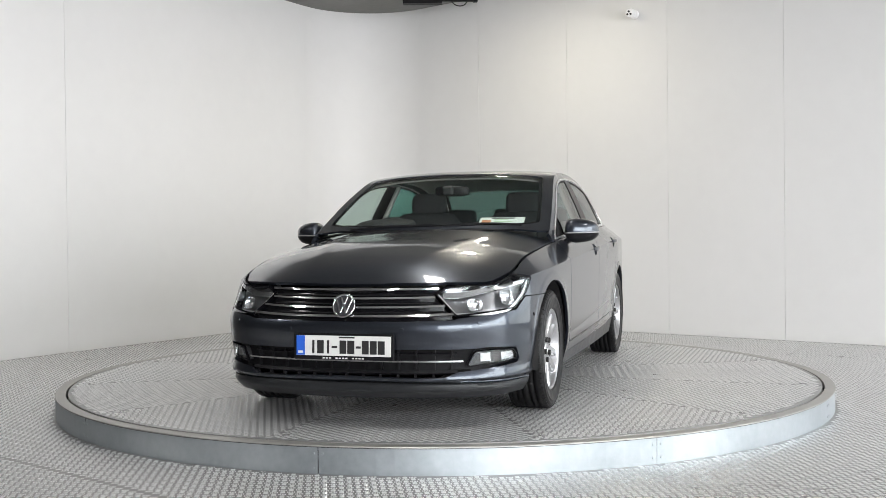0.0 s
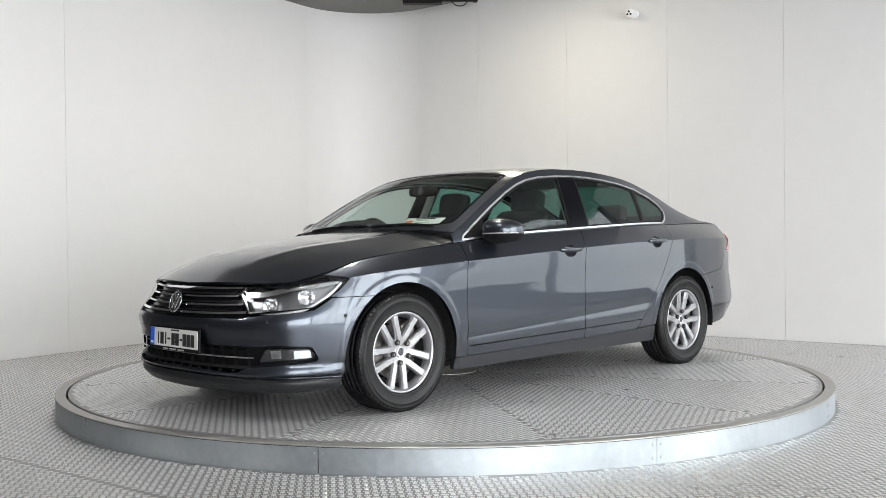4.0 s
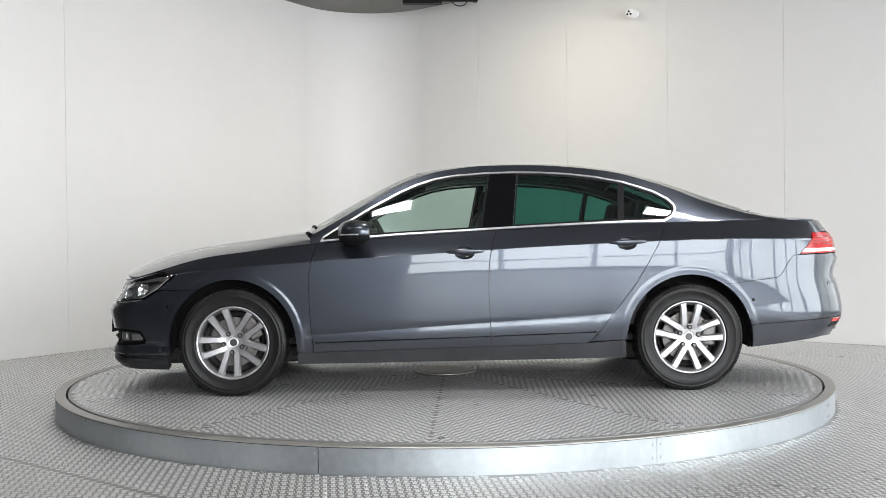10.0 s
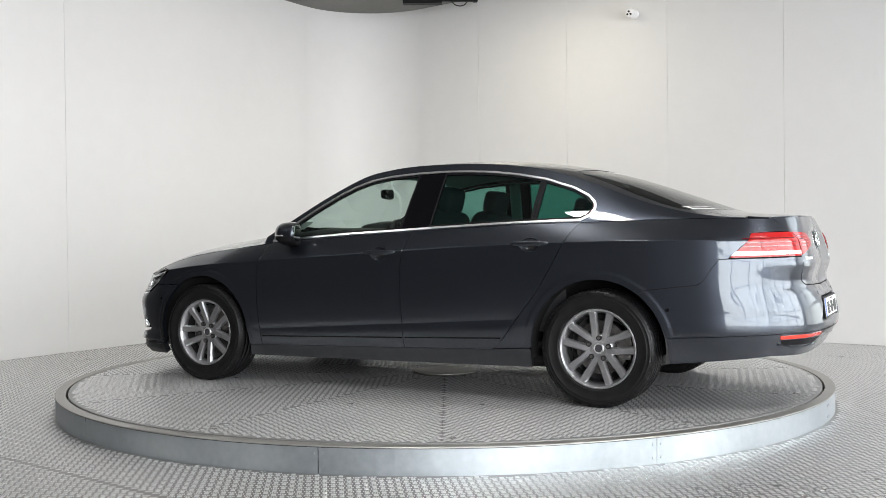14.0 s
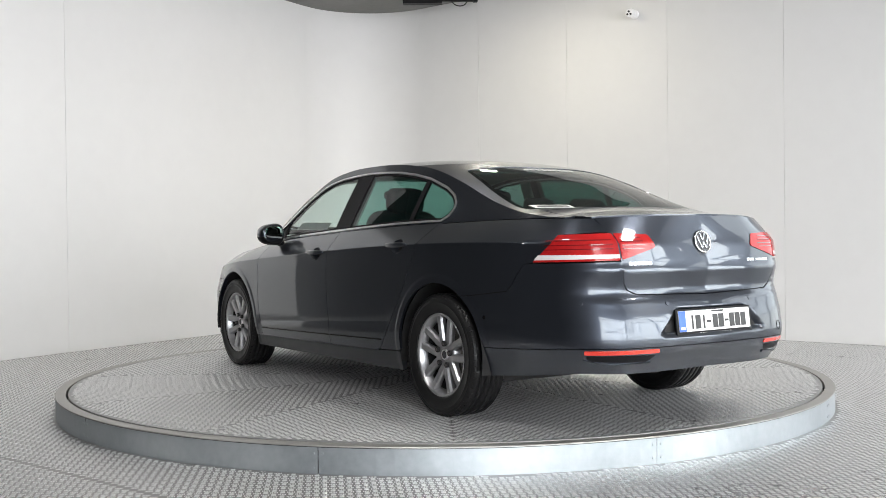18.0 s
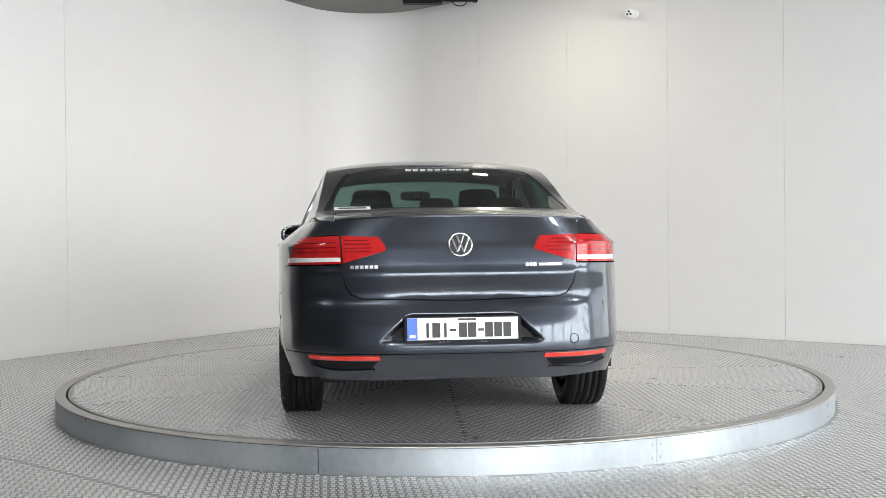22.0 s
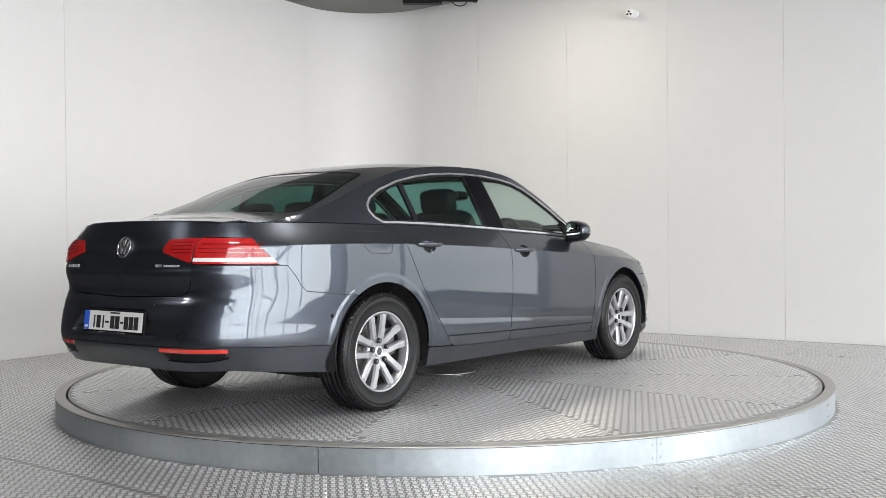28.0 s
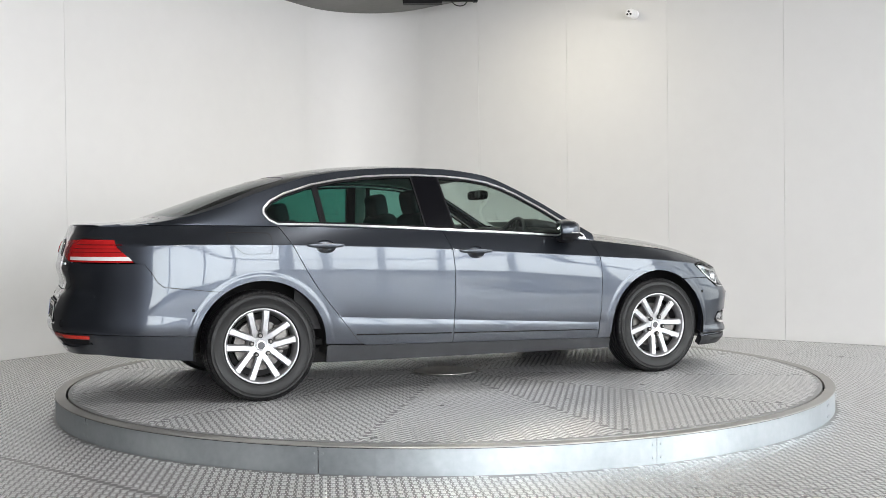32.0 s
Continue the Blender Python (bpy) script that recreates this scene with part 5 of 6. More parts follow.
def headlamp(owner):
    base = [("housing", panel_mesh("housing", offset_poly(rounded(HL, 0.012), 0.002), ring, M_LAMPIN, 0.03, 0.03, lift=-0.045), "", True)]
    base.append(("lamp_surround", panel_mesh("lamp_surround", offset_poly(rounded(HL, 0.012), 0.001), ring, M_GLOSSBLACK, 0.02, 0.05, holes=[offset_poly(rounded(HL, 0.012), 0.008)], lift=-0.001), "", True))
    low = [tuple(p) for p in sf([(0.452, 0.668), (0.552, 0.574)])] + [tuple(p) for p in sx([(1.965, 0.602), (1.87, 0.655), (1.785, 0.722)])]
    a = strip_between(low[:2], 0.013, -0.006, M_SATIN, "lamp_strip")
    b = strip_between(low[1:], 0.013, -0.006, M_SATIN, "lamp_strip")
    base += [("lamp_strip", a, "chrome strip", True), ("lamp_strip", b, "chrome strip", True)]
    up = [tuple(p) for p in sf([(0.475, 0.668), (0.585, 0.672)])] + [tuple(p) for p in sx([(2.047, 0.694), (1.92, 0.716), (1.80, 0.733)])]
    base.append(("reflector_band", strip_between(up, 0.026, -0.016, M_REFLECTOR, "reflector_band"), "bright reflector band", True))
    for y, z, r in ((0.631, 0.622, 0.034), (0.765, 0.652, 0.038)):
        fr = frame_at(ring, float(u_at(1, y, z)), z, lift=-0.014)
        base.append(("lamp_cup", lamp_cup("lamp_cup", fr, r, 0.030, M_REFLECTOR), "round chrome reflector", True))
        base.append(("bulb", from_bm("bulb", cyl_bm(0.010, 0.016, 16, fr @ pose(0, 0, -0.022), 0.003), M_LAMPWHITE), "", False))
    base.append(("lamp_cover", panel_mesh("lamp_cover", offset_poly(rounded(HL, 0.012), 0.0025), ring, M_CLEAR, 0.03, 0.0, lift=0.0005), "clear cover", True))
    return base


def flip_mesh(me):
    """A plain mirrored copy of a mesh without given normals."""
    out = me.copy()
    co = np.empty(len(out.vertices) * 3)
    out.vertices.foreach_get("co", co)
    co.reshape(-1, 3)[:, 1] *= -1
    out.vertices.foreach_set("co", co)
    out.flip_normals()
    out.update()
    return out


_hl = headlamp(car)
for sgn in (1, -1):
    root = None
    for nm, me, lb, curved in _hl:
        data = me if sgn > 0 else (mirror_mesh(me) if me.has_custom_normals else flip_mesh(me))
        if root is None:
            root = part("headlamp", data, car, "clear headlamp with chrome reflectors")
        else:
            part(nm, data, root, lb)

# lower intake: chrome strip, fins, fog lamps, lower blade
ys = np.linspace(-0.585, 0.585, 40)
strip = sf([(a, 0.338) for a in ys] + [(a, 0.346) for a in ys[::-1]])
part("intake_strip", panel_mesh("intake_strip", strip, ring, M_CHROME, 0.03, 0.03, lift=-0.004), FBUMPER, "thin chrome strip")
ys = np.linspace(-0.56, 0.56, 30)
part("intake_bar", panel_mesh("intake_bar", sf([(a, 0.290) for a in ys] + [(a, 0.304) for a in ys[::-1]]), ring, M_BLACKPL, 0.04, 0.03, lift=-0.012), FBUMPER)
part("intake_bar", panel_mesh("intake_bar", sf([(a, 0.368) for a in ys] + [(a, 0.374) for a in ys[::-1]]), ring, M_BLACKPL, 0.04, 0.03, lift=-0.020), FBUMPER)
for y in np.linspace(-0.54, 0.54, 13):
    part("intake_fin", panel_mesh("intake_fin", sf([(y - 0.006, 0.268), (y + 0.006, 0.268), (y + 0.006, 0.398), (y - 0.006, 0.398)]), ring, M_BLACKPL, 0.05, 0.02, lift=-0.024), FBUMPER)
FOG = sf([(0.605, 0.318), (0.80, 0.340)]).tolist() + sx([(1.955, 0.356), (1.985, 0.388)]).tolist() + sf([(0.70, 0.389), (0.640, 0.384)]).tolist()
me_h = panel_mesh("fog_lamp", rounded(FOG, 0.01), ring, M_LAMPDARK, 0.02, 0.02, lift=-0.022)
me_c = panel_mesh("fog_cover", rounded(FOG, 0.01), ring, M_CLEAR, 0.03, 0.0, lift=-0.004)
me_t = panel_mesh("fog_trim", offset_poly(rounded(FOG, 0.01), -0.005), ring, M_GLOSSBLACK, 0.02, 0.012, holes=[rounded(FOG, 0.01)], lift=-0.003)
fog_in = [panel_mesh("fog_bulb", sf([(a - 0.022, 0.335), (a + 0.022, 0.337), (a + 0.022, 0.378), (a - 0.022, 0.376)]), ring, M_REFLECTOR, 0.03, 0.012, lift=-0.014) for a in (0.685, 0.775)]
for k, mm in enumerate((lambda q: q, mirror_mesh)):
    fog = part("fog_lamp", mm(me_h), FBUMPER, "clear fog lamp in the bumper")
    part("fog_cover", mm(me_c), fog)
    part("fog_trim", mm(me_t), fog)
    for q in fog_in:
        part("fog_bulb", mm(q), fog)

# number plates, with bars for the characters
GLYPHS = ((-0.158, 0.012, 0.066), (-0.119, 0.036, 0.066), (-0.078, 0.012, 0.066), (-0.044, 0.030, 0.011), (0.002, 0.036, 0.066), (0.044, 0.038, 0.066), (0.084, 0.026, 0.011), (0.121, 0.036, 0.066), (0.163, 0.036, 0.066), (0.205, 0.036, 0.066))


def plate(owner, m, label):
    root = part("number_plate", from_bm("number_plate", box_bm(0.535, 0.130, 0.012, 0.004, at=(0, 0, 0.0), m=m), M_BLACKPL), owner, label)
    part("plate_face", from_bm("plate_face", box_bm(0.505, 0.100, 0.004, 0.001, at=(0, 0.005, 0.007), m=m), M_PLATEWHITE), root)
    part("plate_band", from_bm("plate_band", box_bm(0.046, 0.098, 0.003, 0.0005, at=(-0.229, 0.005, 0.0085), m=m), M_BLUE), root)
    part("plate_mark", from_bm("plate_mark", box_bm(0.026, 0.012, 0.002, at=(-0.229, -0.028, 0.0105), m=m), M_PLATEWHITE), root)
    for x, w, h_ in GLYPHS:
        part("plate_bar", from_bm("plate_bar", box_bm(w, h_, 0.002, 0.0005, at=(x - 0.002, -0.001, 0.0095), m=m), M_INK), root)
    part("plate_small_bar", from_bm("plate_small_bar", box_bm(0.085, 0.008, 0.002, at=(0.02, 0.047, 0.0095), m=m), M_INK), root)
    for k in range(13):
        if k not in (3, 8):
            part("frame_bar", from_bm("frame_bar", box_bm(0.011, 0.0065, 0.002, at=((k - 6) * 0.0175, -0.0565, 0.0065), m=m), M_PLATEWHITE), root)


def facing(x, y, z, out, lean=0.0):
    """A pose whose z points along the car's x (out = 1 forward, -1 back), y upward."""
    n = Vector((out * math.cos(radians(lean)), 0, math.sin(radians(lean))))
    up = Vector((-out * math.sin(radians(lean)), 0, math.cos(radians(lean))))
    m = Matrix((up.cross(n), up, n)).transposed().to_4x4()
    m.translation = (x, y, z)
    return m


plate(FBUMPER, facing(2.299, 0, 0.414, 1, 2), "white number plate in a black frame with a blue band")
plate(RBUMPER, facing(-2.508, 0, 0.533, -1, 7), "white number plate in a black frame with a blue band")

# tail lamps
LAMP_OUT = sx([(-2.106, 0.828)]).tolist() + sr([(0.545, 0.836), (0.555, 0.962)]).tolist() + sx([(-2.203, 0.956)]).tolist()
LAMP_IN = sr([(0.536, 0.838), (0.346, 0.893), (0.342, 0.904), (0.372, 0.956), (0.548, 0.962)]).tolist()


def tail_lamp(owner_out, owner_in, mm):
    o = part("tail_lamp", mm(panel_mesh("tail_lamp", rounded(LAMP_OUT, 0.010), ring, M_RED, 0.02, 0.03, lift=0.004)), owner_out, "red tail lamp with a pale lower band")
    band = sx([(-2.114, 0.838)]).tolist() + sr([(0.547, 0.846), (0.548, 0.864)]).tolist() + sx([(-2.135, 0.862)]).tolist()
    part("lamp_band", mm(panel_mesh("lamp_band", band, ring, M_LAMPWHITE, 0.02, 0.004, lift=0.0065)), o, "pale reflector band")
    for z0 in (0.885, 0.905, 0.925):
        bar_ = sx([(-2.165, z0)]).tolist() + sr([(0.57, z0 + 0.004), (0.57, z0 + 0.008)]).tolist() + sx([(-2.168, z0 + 0.004)]).tolist()
        part("lamp_rib", mm(panel_mesh("lamp_rib", bar_, ring, M_REDDARK, 0.03, 0.003, lift=0.0055)), o)
    i = part("tail_lamp", mm(panel_mesh("tail_lamp", rounded(LAMP_IN, 0.010), ring, M_RED, 0.02, 0.02, lift=0.004)), owner_in, "red tail lamp on the boot lid")
    for z0 in (0.888, 0.905, 0.922, 0.939):
        bar_ = sr([(0.53, z0), (0.40 + abs(z0 - 0.905) * 0.6, z0), (0.40 + abs(z0 - 0.905) * 0.6, z0 + 0.004), (0.53, z0 + 0.004)]).tolist()
        part("lamp_rib", mm(panel_mesh("lamp_rib", bar_, ring, M_REDDARK, 0.03, 0.003, lift=0.0055)), i)


tail_lamp(QUARTER[0], BOOT, lambda q: q)
tail_lamp(QUARTER[1], BOOT, mirror_mesh)
badge(BOOT, frame_at(tail, U_END, 0.917, lift=0.010), 0.057)
# plain bars for the lettering on the boot lid
_letters = [(0.505 - 0.022 * k, 0.489 - 0.022 * k, 0.812, 0.828, M_SATIN) for k in range(6)] + [(-0.30 - 0.018 * k, -0.312 - 0.018 * k, 0.818, 0.832, M_SATIN) for k in range(3)]
for y0, y1, z0, z1, mt in _letters + [(-0.365, -0.47, 0.819, 0.830, M_SATIN), (-0.37, -0.465, 0.8215, 0.8275, mat("badge_blue", (0.35, 0.42, 0.5), 0.4))]:
    pts = sr([(y0, z0), (y1, z0), (y1, z1), (y0, z1)])
    part("badge_bar", panel_mesh("badge_bar", pts, tail, mt, 0.04, 0.003, lift=0.003 if mt is M_SATIN else 0.0045), BOOT)
# reflectors, sensors and fins low in the rear bumper
for mm in (lambda q: q, mirror_mesh):
    rf = sr([(0.695, 0.398), (0.372, 0.402), (0.378, 0.420)]).tolist() + sr([(0.700, 0.416)]).tolist()
    part("rear_reflector", mm(panel_mesh("rear_reflector", rounded(rf, 0.004), ring, M_REFLEX, 0.03, 0.01, lift=0.004)), RBUMPER, "slim red reflector")
    vt = sr([(0.67, 0.366), (0.42, 0.358), (0.385, 0.392), (0.69, 0.392)])
    part("vent", mm(panel_mesh("vent", rounded(vt, 0.012), ring, M_BLACKPL, 0.03, 0.008, lift=0.002)), RBUMPER, "dark dummy vent")
    vs = [tuple(p) for p in sr([(0.69, 0.372), (0.66, 0.362), (0.45, 0.352), (0.40, 0.355)])]
    part("vent_blade", mm(strip_between(vs, 0.010, 0.010, M_PAINT, "vent_blade", thick=0.012)), RBUMPER)
for y, z in ((0.70, 0.636), (0.295, 0.628), (-0.295, 0.628), (-0.70, 0.636)):
    u = float(sr([(y, z)])[0][0])
    part("parking_sensor", flat_disc("parking_sensor", 0.011, 0.004, M_PAINT, frame_at(tail, u, z), 0.001, 20), RBUMPER)
u = float(sr([(-0.52, 0.482)])[0][0])
part("tow_cover", torus_mesh("tow_cover", 0.022, 0.0012, M_GLOSSBLACK, frame_at(tail, u, 0.482, lift=0.0005), 32, 6), RBUMPER)
for y, z in ((0.66, 0.53), (-0.66, 0.53), (0.30, 0.50), (-0.30, 0.50)):
    u = float(sf([(y, z)])[0][0])
    part("parking_sensor", flat_disc("parking_sensor", 0.010, 0.004, M_PAINT, frame_at(ring, u, z), 0.001, 20), FBUMPER)
for x, z in ((1.79, 0.55), (-1.79, 0.55)):
    for sgn in (1, -1):
        u = float(u_at(0, x, z))
        m = frame_at(ring, u, z)
        me = flat_disc("side_sensor", 0.010, 0.004, M_GLOSSBLACK, m, 0.001, 20)
        part("side_sensor", me if sgn > 0 else flip_mesh(me), FBUMPER if x > 0 else RBUMPER)

# fuel flap, on the right alone
ff = sx([(-1.325, 0.965), (-1.335, 0.866), (-1.50, 0.866), (-1.575, 0.93), (-1.59, 0.985), (-1.585, 0.998), (-1.34, 0.992)])
ff = rounded(ff[::-1], 0.02)
me = panel_mesh("fuel_flap_joint", ff, ring, M_BLACK, 0.02, 0.001, holes=[offset_poly(ff, 0.0032)], lift=0.0008)
part("fuel_flap_joint", mirror_mesh(me), QUARTER[1])

# door handles in their bowls
def superellipsoid(a, b, c, e1, e2, nu=28, nv=16):
    v, f = [], []

    def sp(x, e):
        return math.copysign(abs(x) ** e, x)

    for i in range(nv + 1):
        p = -math.pi / 2 + math.pi * i / nv
        for j in range(nu):
            t = 2 * math.pi * j / nu
            v.append((a * sp(math.cos(p), e1) * sp(math.cos(t), e2), b * sp(math.cos(p), e1) * sp(math.sin(t), e2), c * sp(math.sin(p), e1)))
    for i in range(nv):
        for j in range(nu):
            j2 = (j + 1) % nu
            f.append((i * nu + j, i * nu + j2, (i + 1) * nu + j2, (i + 1) * nu + j))
    return v, f


def place(v, m):
    return [tuple(m @ Vector(p)) for p in v]


def door_handle(doors, c):
    def bowl(u, z):
        p = ring(u, z)
        k = np.clip(1 - ((p[..., 0] - c[0]) / 0.062) ** 2 - ((z - c[1]) / 0.040) ** 2, 0, 1)
        p[..., 1] -= 0.030 * np.sqrt(k)
        return p

    me = panel_mesh("handle_bowl", bowl_loop(c, 1.0), bowl, M_PAINT, 0.009, 0.0)
    yo = float(ring(float(u_at(0, c[0], c[1])), c[1])[1])
    v, f = superellipsoid(0.116, 0.011, 0.0145, 0.7, 0.8)
    v = [(x, y - 0.9 * x * x, z + 0.006) for x, y, z in v]
    hm = mesh_of("door_handle", place(v, pose(c[0] - 0.002, yo + 0.016, c[1] + 0.002, -6, 0.8, 0)), f, M_PAINT, True)
    for sgn, d in ((1, doors[0]), (-1, doors[1])):
        part("handle_bowl", me if sgn > 0 else mirror_mesh(me), d)
        part("door_handle", hm if sgn > 0 else flip_mesh(hm), d)


door_handle(DOOR_F, BOWL_F)
door_handle(DOOR_R, BOWL_R)

# door mirrors
v, f = superellipsoid(0.098, 0.100, 0.062, 0.75, 0.78, 36, 20)
vv = []
for x, y, z in v:
    x = max(x, -0.062)
    k = 1 - 0.20 * (y / 0.100) * (1 if z > 0 else 0.6)
    vv.append((x * (0.9 + 0.1 * k) - 0.35 * y, y, z * k * 1.18 + 0.02 * y))
M_MIRROR = mat("mirror_glass", (0.45, 0.47, 0.48), 0.02, 1.0)
mh = pose(0.640, 0.925, 0.988, 0, 0, 0)
me_house = mesh_of("door_mirror", place(vv, mh), f, M_PAINT, True)
lowv = [(x * 1.006, y * 1.004, min(z, -0.018) * 1.02) for x, y, z in vv]
me_low = mesh_of("mirror_base", place(lowv, mh), f, M_BLACKPL, True)
gv, gf = superellipsoid(0.004, 0.084, 0.056, 0.6, 0.7, 24, 10)
me_gl = mesh_of("mirror_glass", place(gv, mh @ pose(-0.0605, 0.0, 0.003, 0, 0, 19.3)), gf, M_MIRROR, True)
rv, rf_ = superellipsoid(0.102, 0.1035, 0.0065, 0.5, 0.78, 40, 8)
rv = [(x, y, z - 0.014 + 0.02 * y) for x, y, z in rv if True]
rv2 = [(max(x, 0.012) - 0.35 * y, y, z) for x, y, z in rv]
me_ind = mesh_of("mirror_indicator", place(rv2, mh), rf_, mat("indicator_lens", (0.30, 0.30, 0.30), 0.2, 0.0, Coat_Weight=1.0), True)
arm = box_bm(0.085, 0.11, 0.035, 0.012)
for q in arm.verts:
    if q.co.y < 0:
        q.co.z -= 0.035
        q.co.x *= 1.15
me_arm = from_bm("mirror_arm", arm, M_BLACKPL, True)
me_arm.transform(pose(0.665, 0.845, 0.952, 18, 0, 0))
mp = panel_mesh("mirror_foot", [(0.845, 0.952), (0.735, 1.020), (0.650, 1.065), (0.640, 0.956), (0.70, 0.952)], cabin, M_BLACKPL, 0.03, 0.01, lift=0.002, flip=False)
for sgn, d in ((1, DOOR_F[0]), (-1, DOOR_F[1])):
    mm = (lambda q: q) if sgn > 0 else flip_mesh
    mir_root = part("door_mirror", mm(me_house), d, "grey door mirror with a white indicator strip")
    part("mirror_base", mm(me_low), mir_root)
    part("mirror_glass", mm(me_gl), mir_root)
    part("mirror_indicator", mm(me_ind), mir_root, "white indicator strip")
    part("mirror_arm", mm(me_arm), mir_root)
    part("mirror_foot", mp if sgn > 0 else mirror_mesh(mp), mir_root)

# scuttle, wipers, stickers
cw = [(1.03, 0.0), (1.02, 0.25), (0.995, 0.45), (0.93, 0.66)]
cwi = [(0.885, 0.66), (0.94, 0.45), (0.968, 0.25), (0.98, 0.0)]
loop = cw + cwi[:-1] + [(0.98, 0.0)] + [(x, -y) for x, y in cwi[:-1][::-1]] + [(x, -y) for x, y in cw[1:][::-1]]
part("scuttle", panel_mesh("scuttle", loop, top, M_BLACKPL, 0.04, 0.01, lift=-0.002, flip=False), car, "black plastic scuttle below the windscreen")
for (x0, y0), (x1, y1) in (((0.972, 0.12), (0.90, 0.60)), ((0.968, -0.50), (0.965, 0.06))):
    pts = np.array([(x0 + (x1 - x0) * k, y0 + (y1 - y0) * k) for k in np.linspace(0, 1, 12)])
    P3 = top(pts[:, 0], pts[:, 1]) + [0.012, 0, -0.007]
    v, f = [], []
    for p in P3:
        v += [tuple(p + np.array(d)) for d in ((-0.008, 0, 0), (0.008, 0, 0), (0.006, 0, 0.012), (-0.006, 0, 0.012))]
    for i in range(len(P3) - 1):
        for q in range(4):
            f.append((i * 4 + q, i * 4 + (q + 1) % 4, i * 4 + 4 + (q + 1) % 4, i * 4 + 4 + q))
    part("wiper", mesh_of("wiper", v, f, M_BLACKPL), WINDSCREEN, "black wiper blade")
M_CARD = mottle(mat("printed_card", (0.72, 0.74, 0.71), 0.5), (0.62, 0.66, 0.62), (0.80, 0.80, 0.78), 40)
M_CARDMARK = mat("card_print", (0.55, 0.22, 0.10), 0.5)
M_CARDGREEN = mat("card_green", (0.35, 0.48, 0.30), 0.5)


def x_on_top(y, z, lo, hi):
    """Where the windscreen or rear window at y has the height z."""
    rising = top(hi, y)[2] > top(lo, y)[2]
    for _ in range(30):
        mid = (lo + hi) / 2
        if (top(mid, y)[2] < z) == rising:
            lo = mid
        else:
            hi = mid
    return (lo + hi) / 2


def on_glass(name, z0, z1, y0, y1, material, owner, lift, span=(0.98, 0.25), label=""):
    ys = np.linspace(y0, y1, 4)
    loop = [(x_on_top(y, z0, *span), y) for y in ys] + [(x_on_top(y, z1, *span), y) for y in ys[::-1]]
    part(name, panel_mesh(name, loop, top, material, 0.04, 0.0015, lift=lift), owner, label)


on_glass("windscreen_card", 1.030, 1.082, 0.330, 0.600, M_CARD, WINDSCREEN, -0.010, label="white printed card behind the windscreen")
on_glass("card_mark", 1.038, 1.066, 0.345, 0.40, M_CARDMARK, WINDSCREEN, -0.0085)
for k in range(3):
    on_glass("card_bar", 1.042 + 0.012 * k, 1.045 + 0.012 * k, 0.42, 0.56 - 0.03 * k, M_CARDGREEN, WINDSCREEN, -0.0085)
on_glass("card_bar", 1.074, 1.079, 0.40, 0.54, M_INK, WINDSCREEN, -0.0085)
BACK = (-1.97, -1.19)
on_glass("window_sticker", 1.098, 1.114, 0.40, 0.585, M_PLATEWHITE, REARWINDOW, 0.0005, BACK, "white strip sticker")
on_glass("sticker_bar", 1.103, 1.109, 0.42, 0.565, M_INK, REARWINDOW, 0.002, BACK)
for k in range(9):
    on_glass("sticker_bar", 1.338, 1.346, 0.185 - k * 0.042, 0.155 - k * 0.042, M_PLATEWHITE, REARWINDOW, 0.001, BACK)

# ---- inside the car ----
M_SEAT = mottle(mat("dark_seat_cloth", (0.022, 0.022, 0.024), 0.85), (0.017, 0.017, 0.019), (0.03, 0.03, 0.032), 50, bump=0.2, bump_scale=600)
M_DASH = mottle(mat("dashboard_plastic", (0.02, 0.02, 0.021), 0.6), (0.016, 0.016, 0.017), (0.026, 0.026, 0.027), 30)
M_LINER = mottle(mat("pale_headliner", (0.42, 0.41, 0.38), 0.9), (0.38, 0.37, 0.34), (0.46, 0.45, 0.42), 25)


def pad(a, b, c, m, material, name, e=0.35):
    v, f = superellipsoid(a, b, c, e, e, 24, 14)
    return mesh_of(name, place(v, m), f, material, True)


def seat(x, y):
    root = part("seat", pad(0.26, 0.26, 0.10, pose(x + 0.02, y, 0.52, 0, -6, 0), M_SEAT, "seat"), car, "dark cloth front seat")
    part("backrest", pad(0.075, 0.262, 0.34, pose(x - 0.27, y, 0.80, 0, -16, 0), M_SEAT, "backrest"), root)
    part("headrest", pad(0.055, 0.130, 0.082, pose(x - 0.375, y, 1.195, 0, -12, 0), M_SEAT, "headrest", 0.45), root)
    for dy in (-0.055, 0.055):
        part("headrest_post", from_bm("headrest_post", cyl_bm(0.006, 0.14, 12, pose(x - 0.355, y + dy, 1.10, 0, -12, 0)), M_SATIN), root)


seat(0.14, 0.36)
seat(0.14, -0.36)
rear = part("rear_bench", pad(0.26, 0.66, 0.11, pose(-0.72, 0, 0.52, 0, -6, 0), M_SEAT, "rear_bench", 0.25), car, "dark cloth rear bench")
part("bench_backrest", pad(0.09, 0.66, 0.30, pose(-1.06, 0, 0.78, 0, -22, 0), M_SEAT, "bench_backrest", 0.25), rear)
for y in (0.38, 0.0, -0.38):
    part("headrest", pad(0.05, 0.125 if y else 0.10, 0.065, pose(-1.17, y, 1.115, 0, -14, 0), M_SEAT, "headrest", 0.45), rear)
part("parcel_shelf", from_bm("parcel_shelf", box_bm(0.72, 1.22, 0.02, 0.005, at=(-1.55, 0, 1.0)), M_DASH), car)
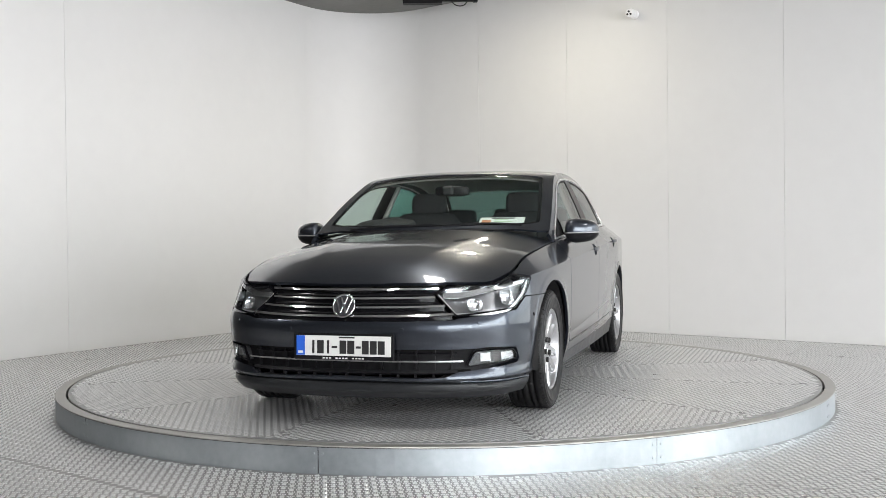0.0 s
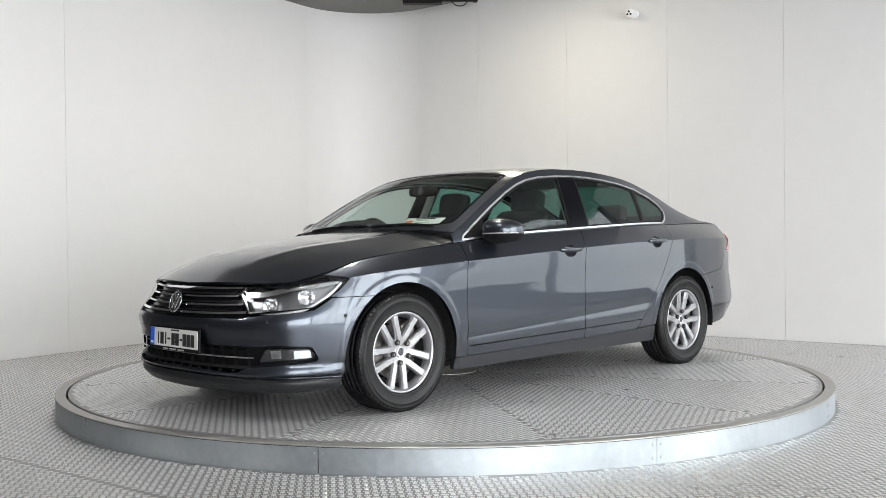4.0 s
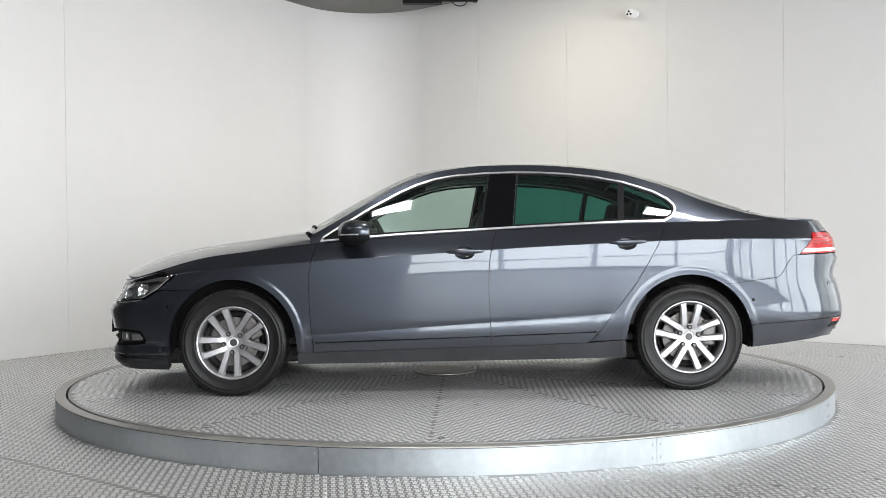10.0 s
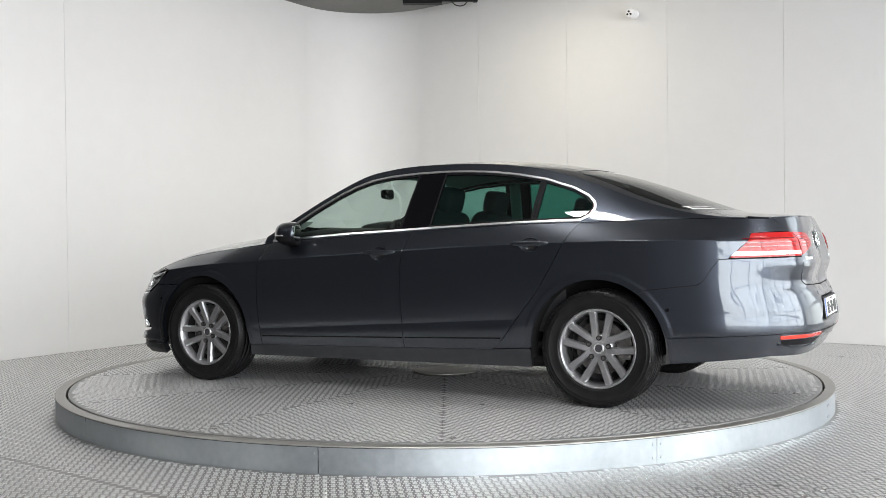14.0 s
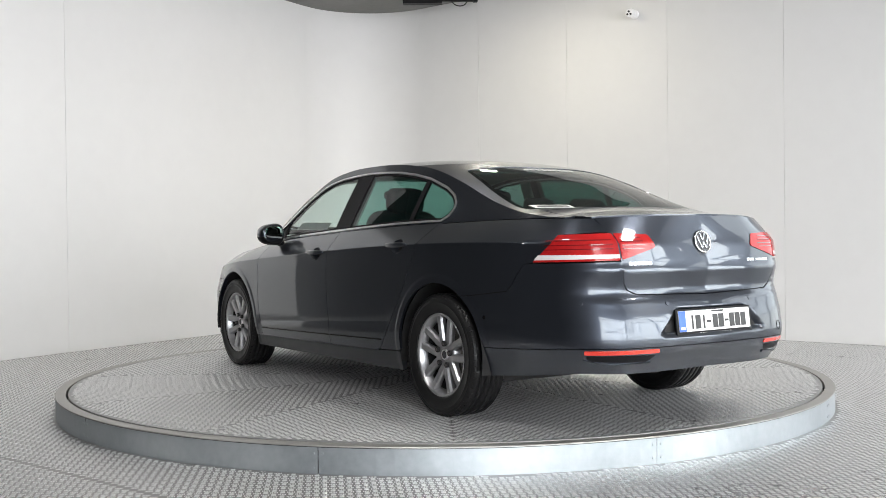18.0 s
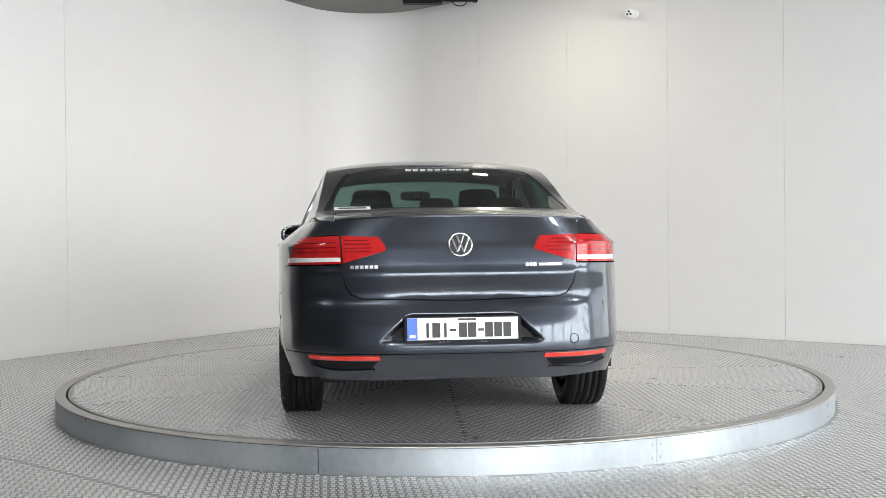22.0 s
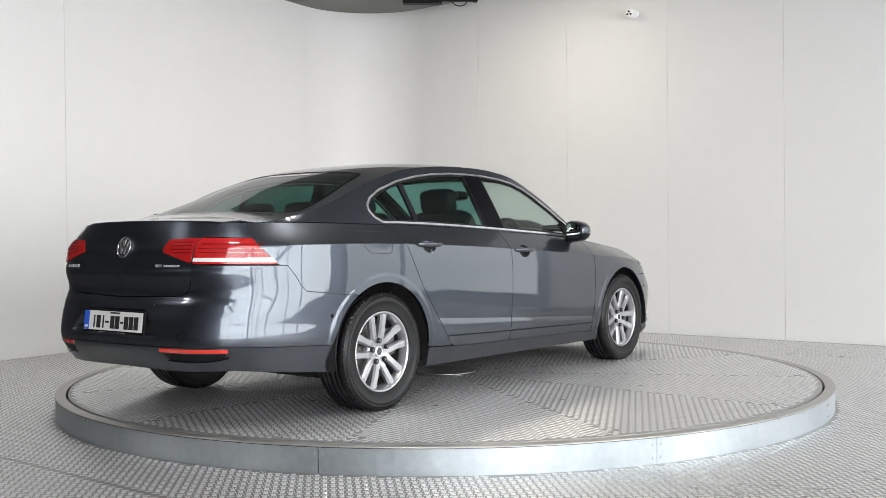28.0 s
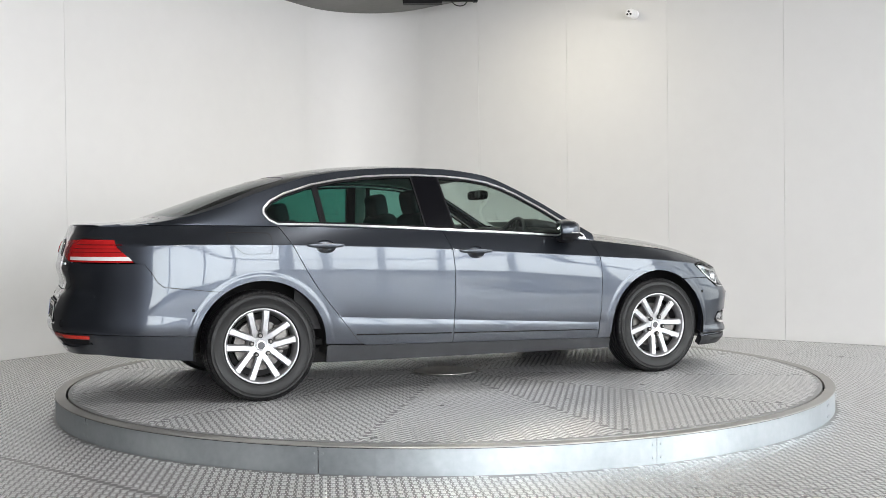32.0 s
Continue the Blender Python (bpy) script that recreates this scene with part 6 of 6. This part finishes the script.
# dashboard, wheel, console
dash = part("dashboard", pad(0.19, 0.64, 0.13, pose(0.73, 0, 0.885, 0, 6, 0), M_DASH, "dashboard", 0.3), car, "black dashboard")
part("instrument_hood", pad(0.12, 0.19, 0.045, pose(0.70, -0.36, 1.025, 0, 8, 0), M_DASH, "instrument_hood", 0.5), dash)
part("screen_unit", from_bm("screen_unit", box_bm(0.03, 0.26, 0.12, 0.008, m=pose(0.585, 0, 0.92, 0, -15, 0)), M_GLOSSBLACK), dash)
wheel_m = pose(0.50, -0.36, 0.925, 0, -64, 0)
sw = part("steering_wheel", torus_mesh("steering_wheel", 0.172, 0.015, M_DASH, wheel_m), car, "black steering wheel")
part("wheel_boss", pad(0.06, 0.075, 0.025, wheel_m, M_DASH, "wheel_boss", 0.5), sw)
for a in (0, 180, 270):
    part("wheel_spoke", from_bm("wheel_spoke", box_bm(0.14, 0.03, 0.012, 0.004, at=(0.10, 0, 0), m=wheel_m @ pose(0, 0, 0, 0, 0, a + 90)), M_DASH), sw)
part("console", from_bm("console", box_bm(0.9, 0.22, 0.26, 0.03, at=(0.15, 0, 0.50)), M_DASH), car)
part("cabin_floor", from_bm("cabin_floor", box_bm(2.6, 1.5, 0.04, 0.01, at=(-0.2, 0, 0.32)), M_UNDER), car)
# door cards, headliner, pillar trim
for sgn in (1, -1):
    for x0, x1 in ((0.86, -0.16), (-0.20, -1.16)):
        xs = np.linspace(x0, x1, 12)
        v, f = [], []
        for x in xs:
            b = S_BX(x)
            v += [(x, sgn * (b[0] - 0.02), b[1] - 0.004), (x, sgn * (b[0] - 0.075), b[1] - 0.012), (x, sgn * (b[0] - 0.085), b[1] - 0.10), (x, sgn * (b[0] - 0.06), 0.40)]
        for i in range(11):
            for q in range(3):
                f.append((i * 4 + q, i * 4 + q + 1, i * 4 + q + 5, i * 4 + q + 4))
        part("door_card", mesh_of("door_card", v, f, M_DASH, False), car)
liner = [(x, float(S_RAIL(x)[0]) - 0.03) for x in np.linspace(0.22, -1.15, 24)]
liner = liner + [(x, -y) for x, y in liner[::-1]]
part("headliner", panel_mesh("headliner", liner, top, M_LINER, 0.06, 0.01, lift=-0.034), car, "pale grey headliner")


def pillar_trim(x0, z0, x1, z1, w, name):
    """A padded strip of trim inside a pillar, from one point of the cabin side to another."""
    p0, p1 = Vector(cabin(x0, z0)), Vector(cabin(x1, z1))
    for sgn in (1, -1):
        a, b = Vector((p0.x, sgn * (p0.y - 0.065), p0.z)), Vector((p1.x, sgn * (p1.y - 0.06), p1.z))
        d = b - a
        m = Matrix.Translation((a + b) / 2) @ d.to_track_quat("Z", "Y").to_matrix().to_4x4()
        part(name, from_bm(name, box_bm(w, 0.03, d.length, 0.012, m=m), M_LINER, False), car)


pillar_trim(-0.23, 1.0, -0.27, 1.34, 0.08, "pillar_trim")
rvm = part("rear_view_mirror", pad(0.018, 0.115, 0.035, pose(0.44, 0.02, 1.262, 0, 0, 12), M_GLOSSBLACK, "rear_view_mirror", 0.5), car, "black interior mirror")
part("mirror_stalk", from_bm("mirror_stalk", box_bm(0.08, 0.07, 0.06, 0.015, at=(0.455, 0.0, 1.268)), M_DASH), rvm)



def motions():
    rows_car, rows_disc = [], []
    for i in range(0, 65):
        t = i * 0.5
        turn = Matrix.Rotation(radians(TURN_START + TURN_RATE * t), 4, "Z")
        rows_disc.append((t, turn))
        rows_car.append((t, turn @ Matrix.Translation((CAR_X, CAR_Y, 0))))
    walk(turntable, rows_disc)
    walk(car, rows_car)


motions()
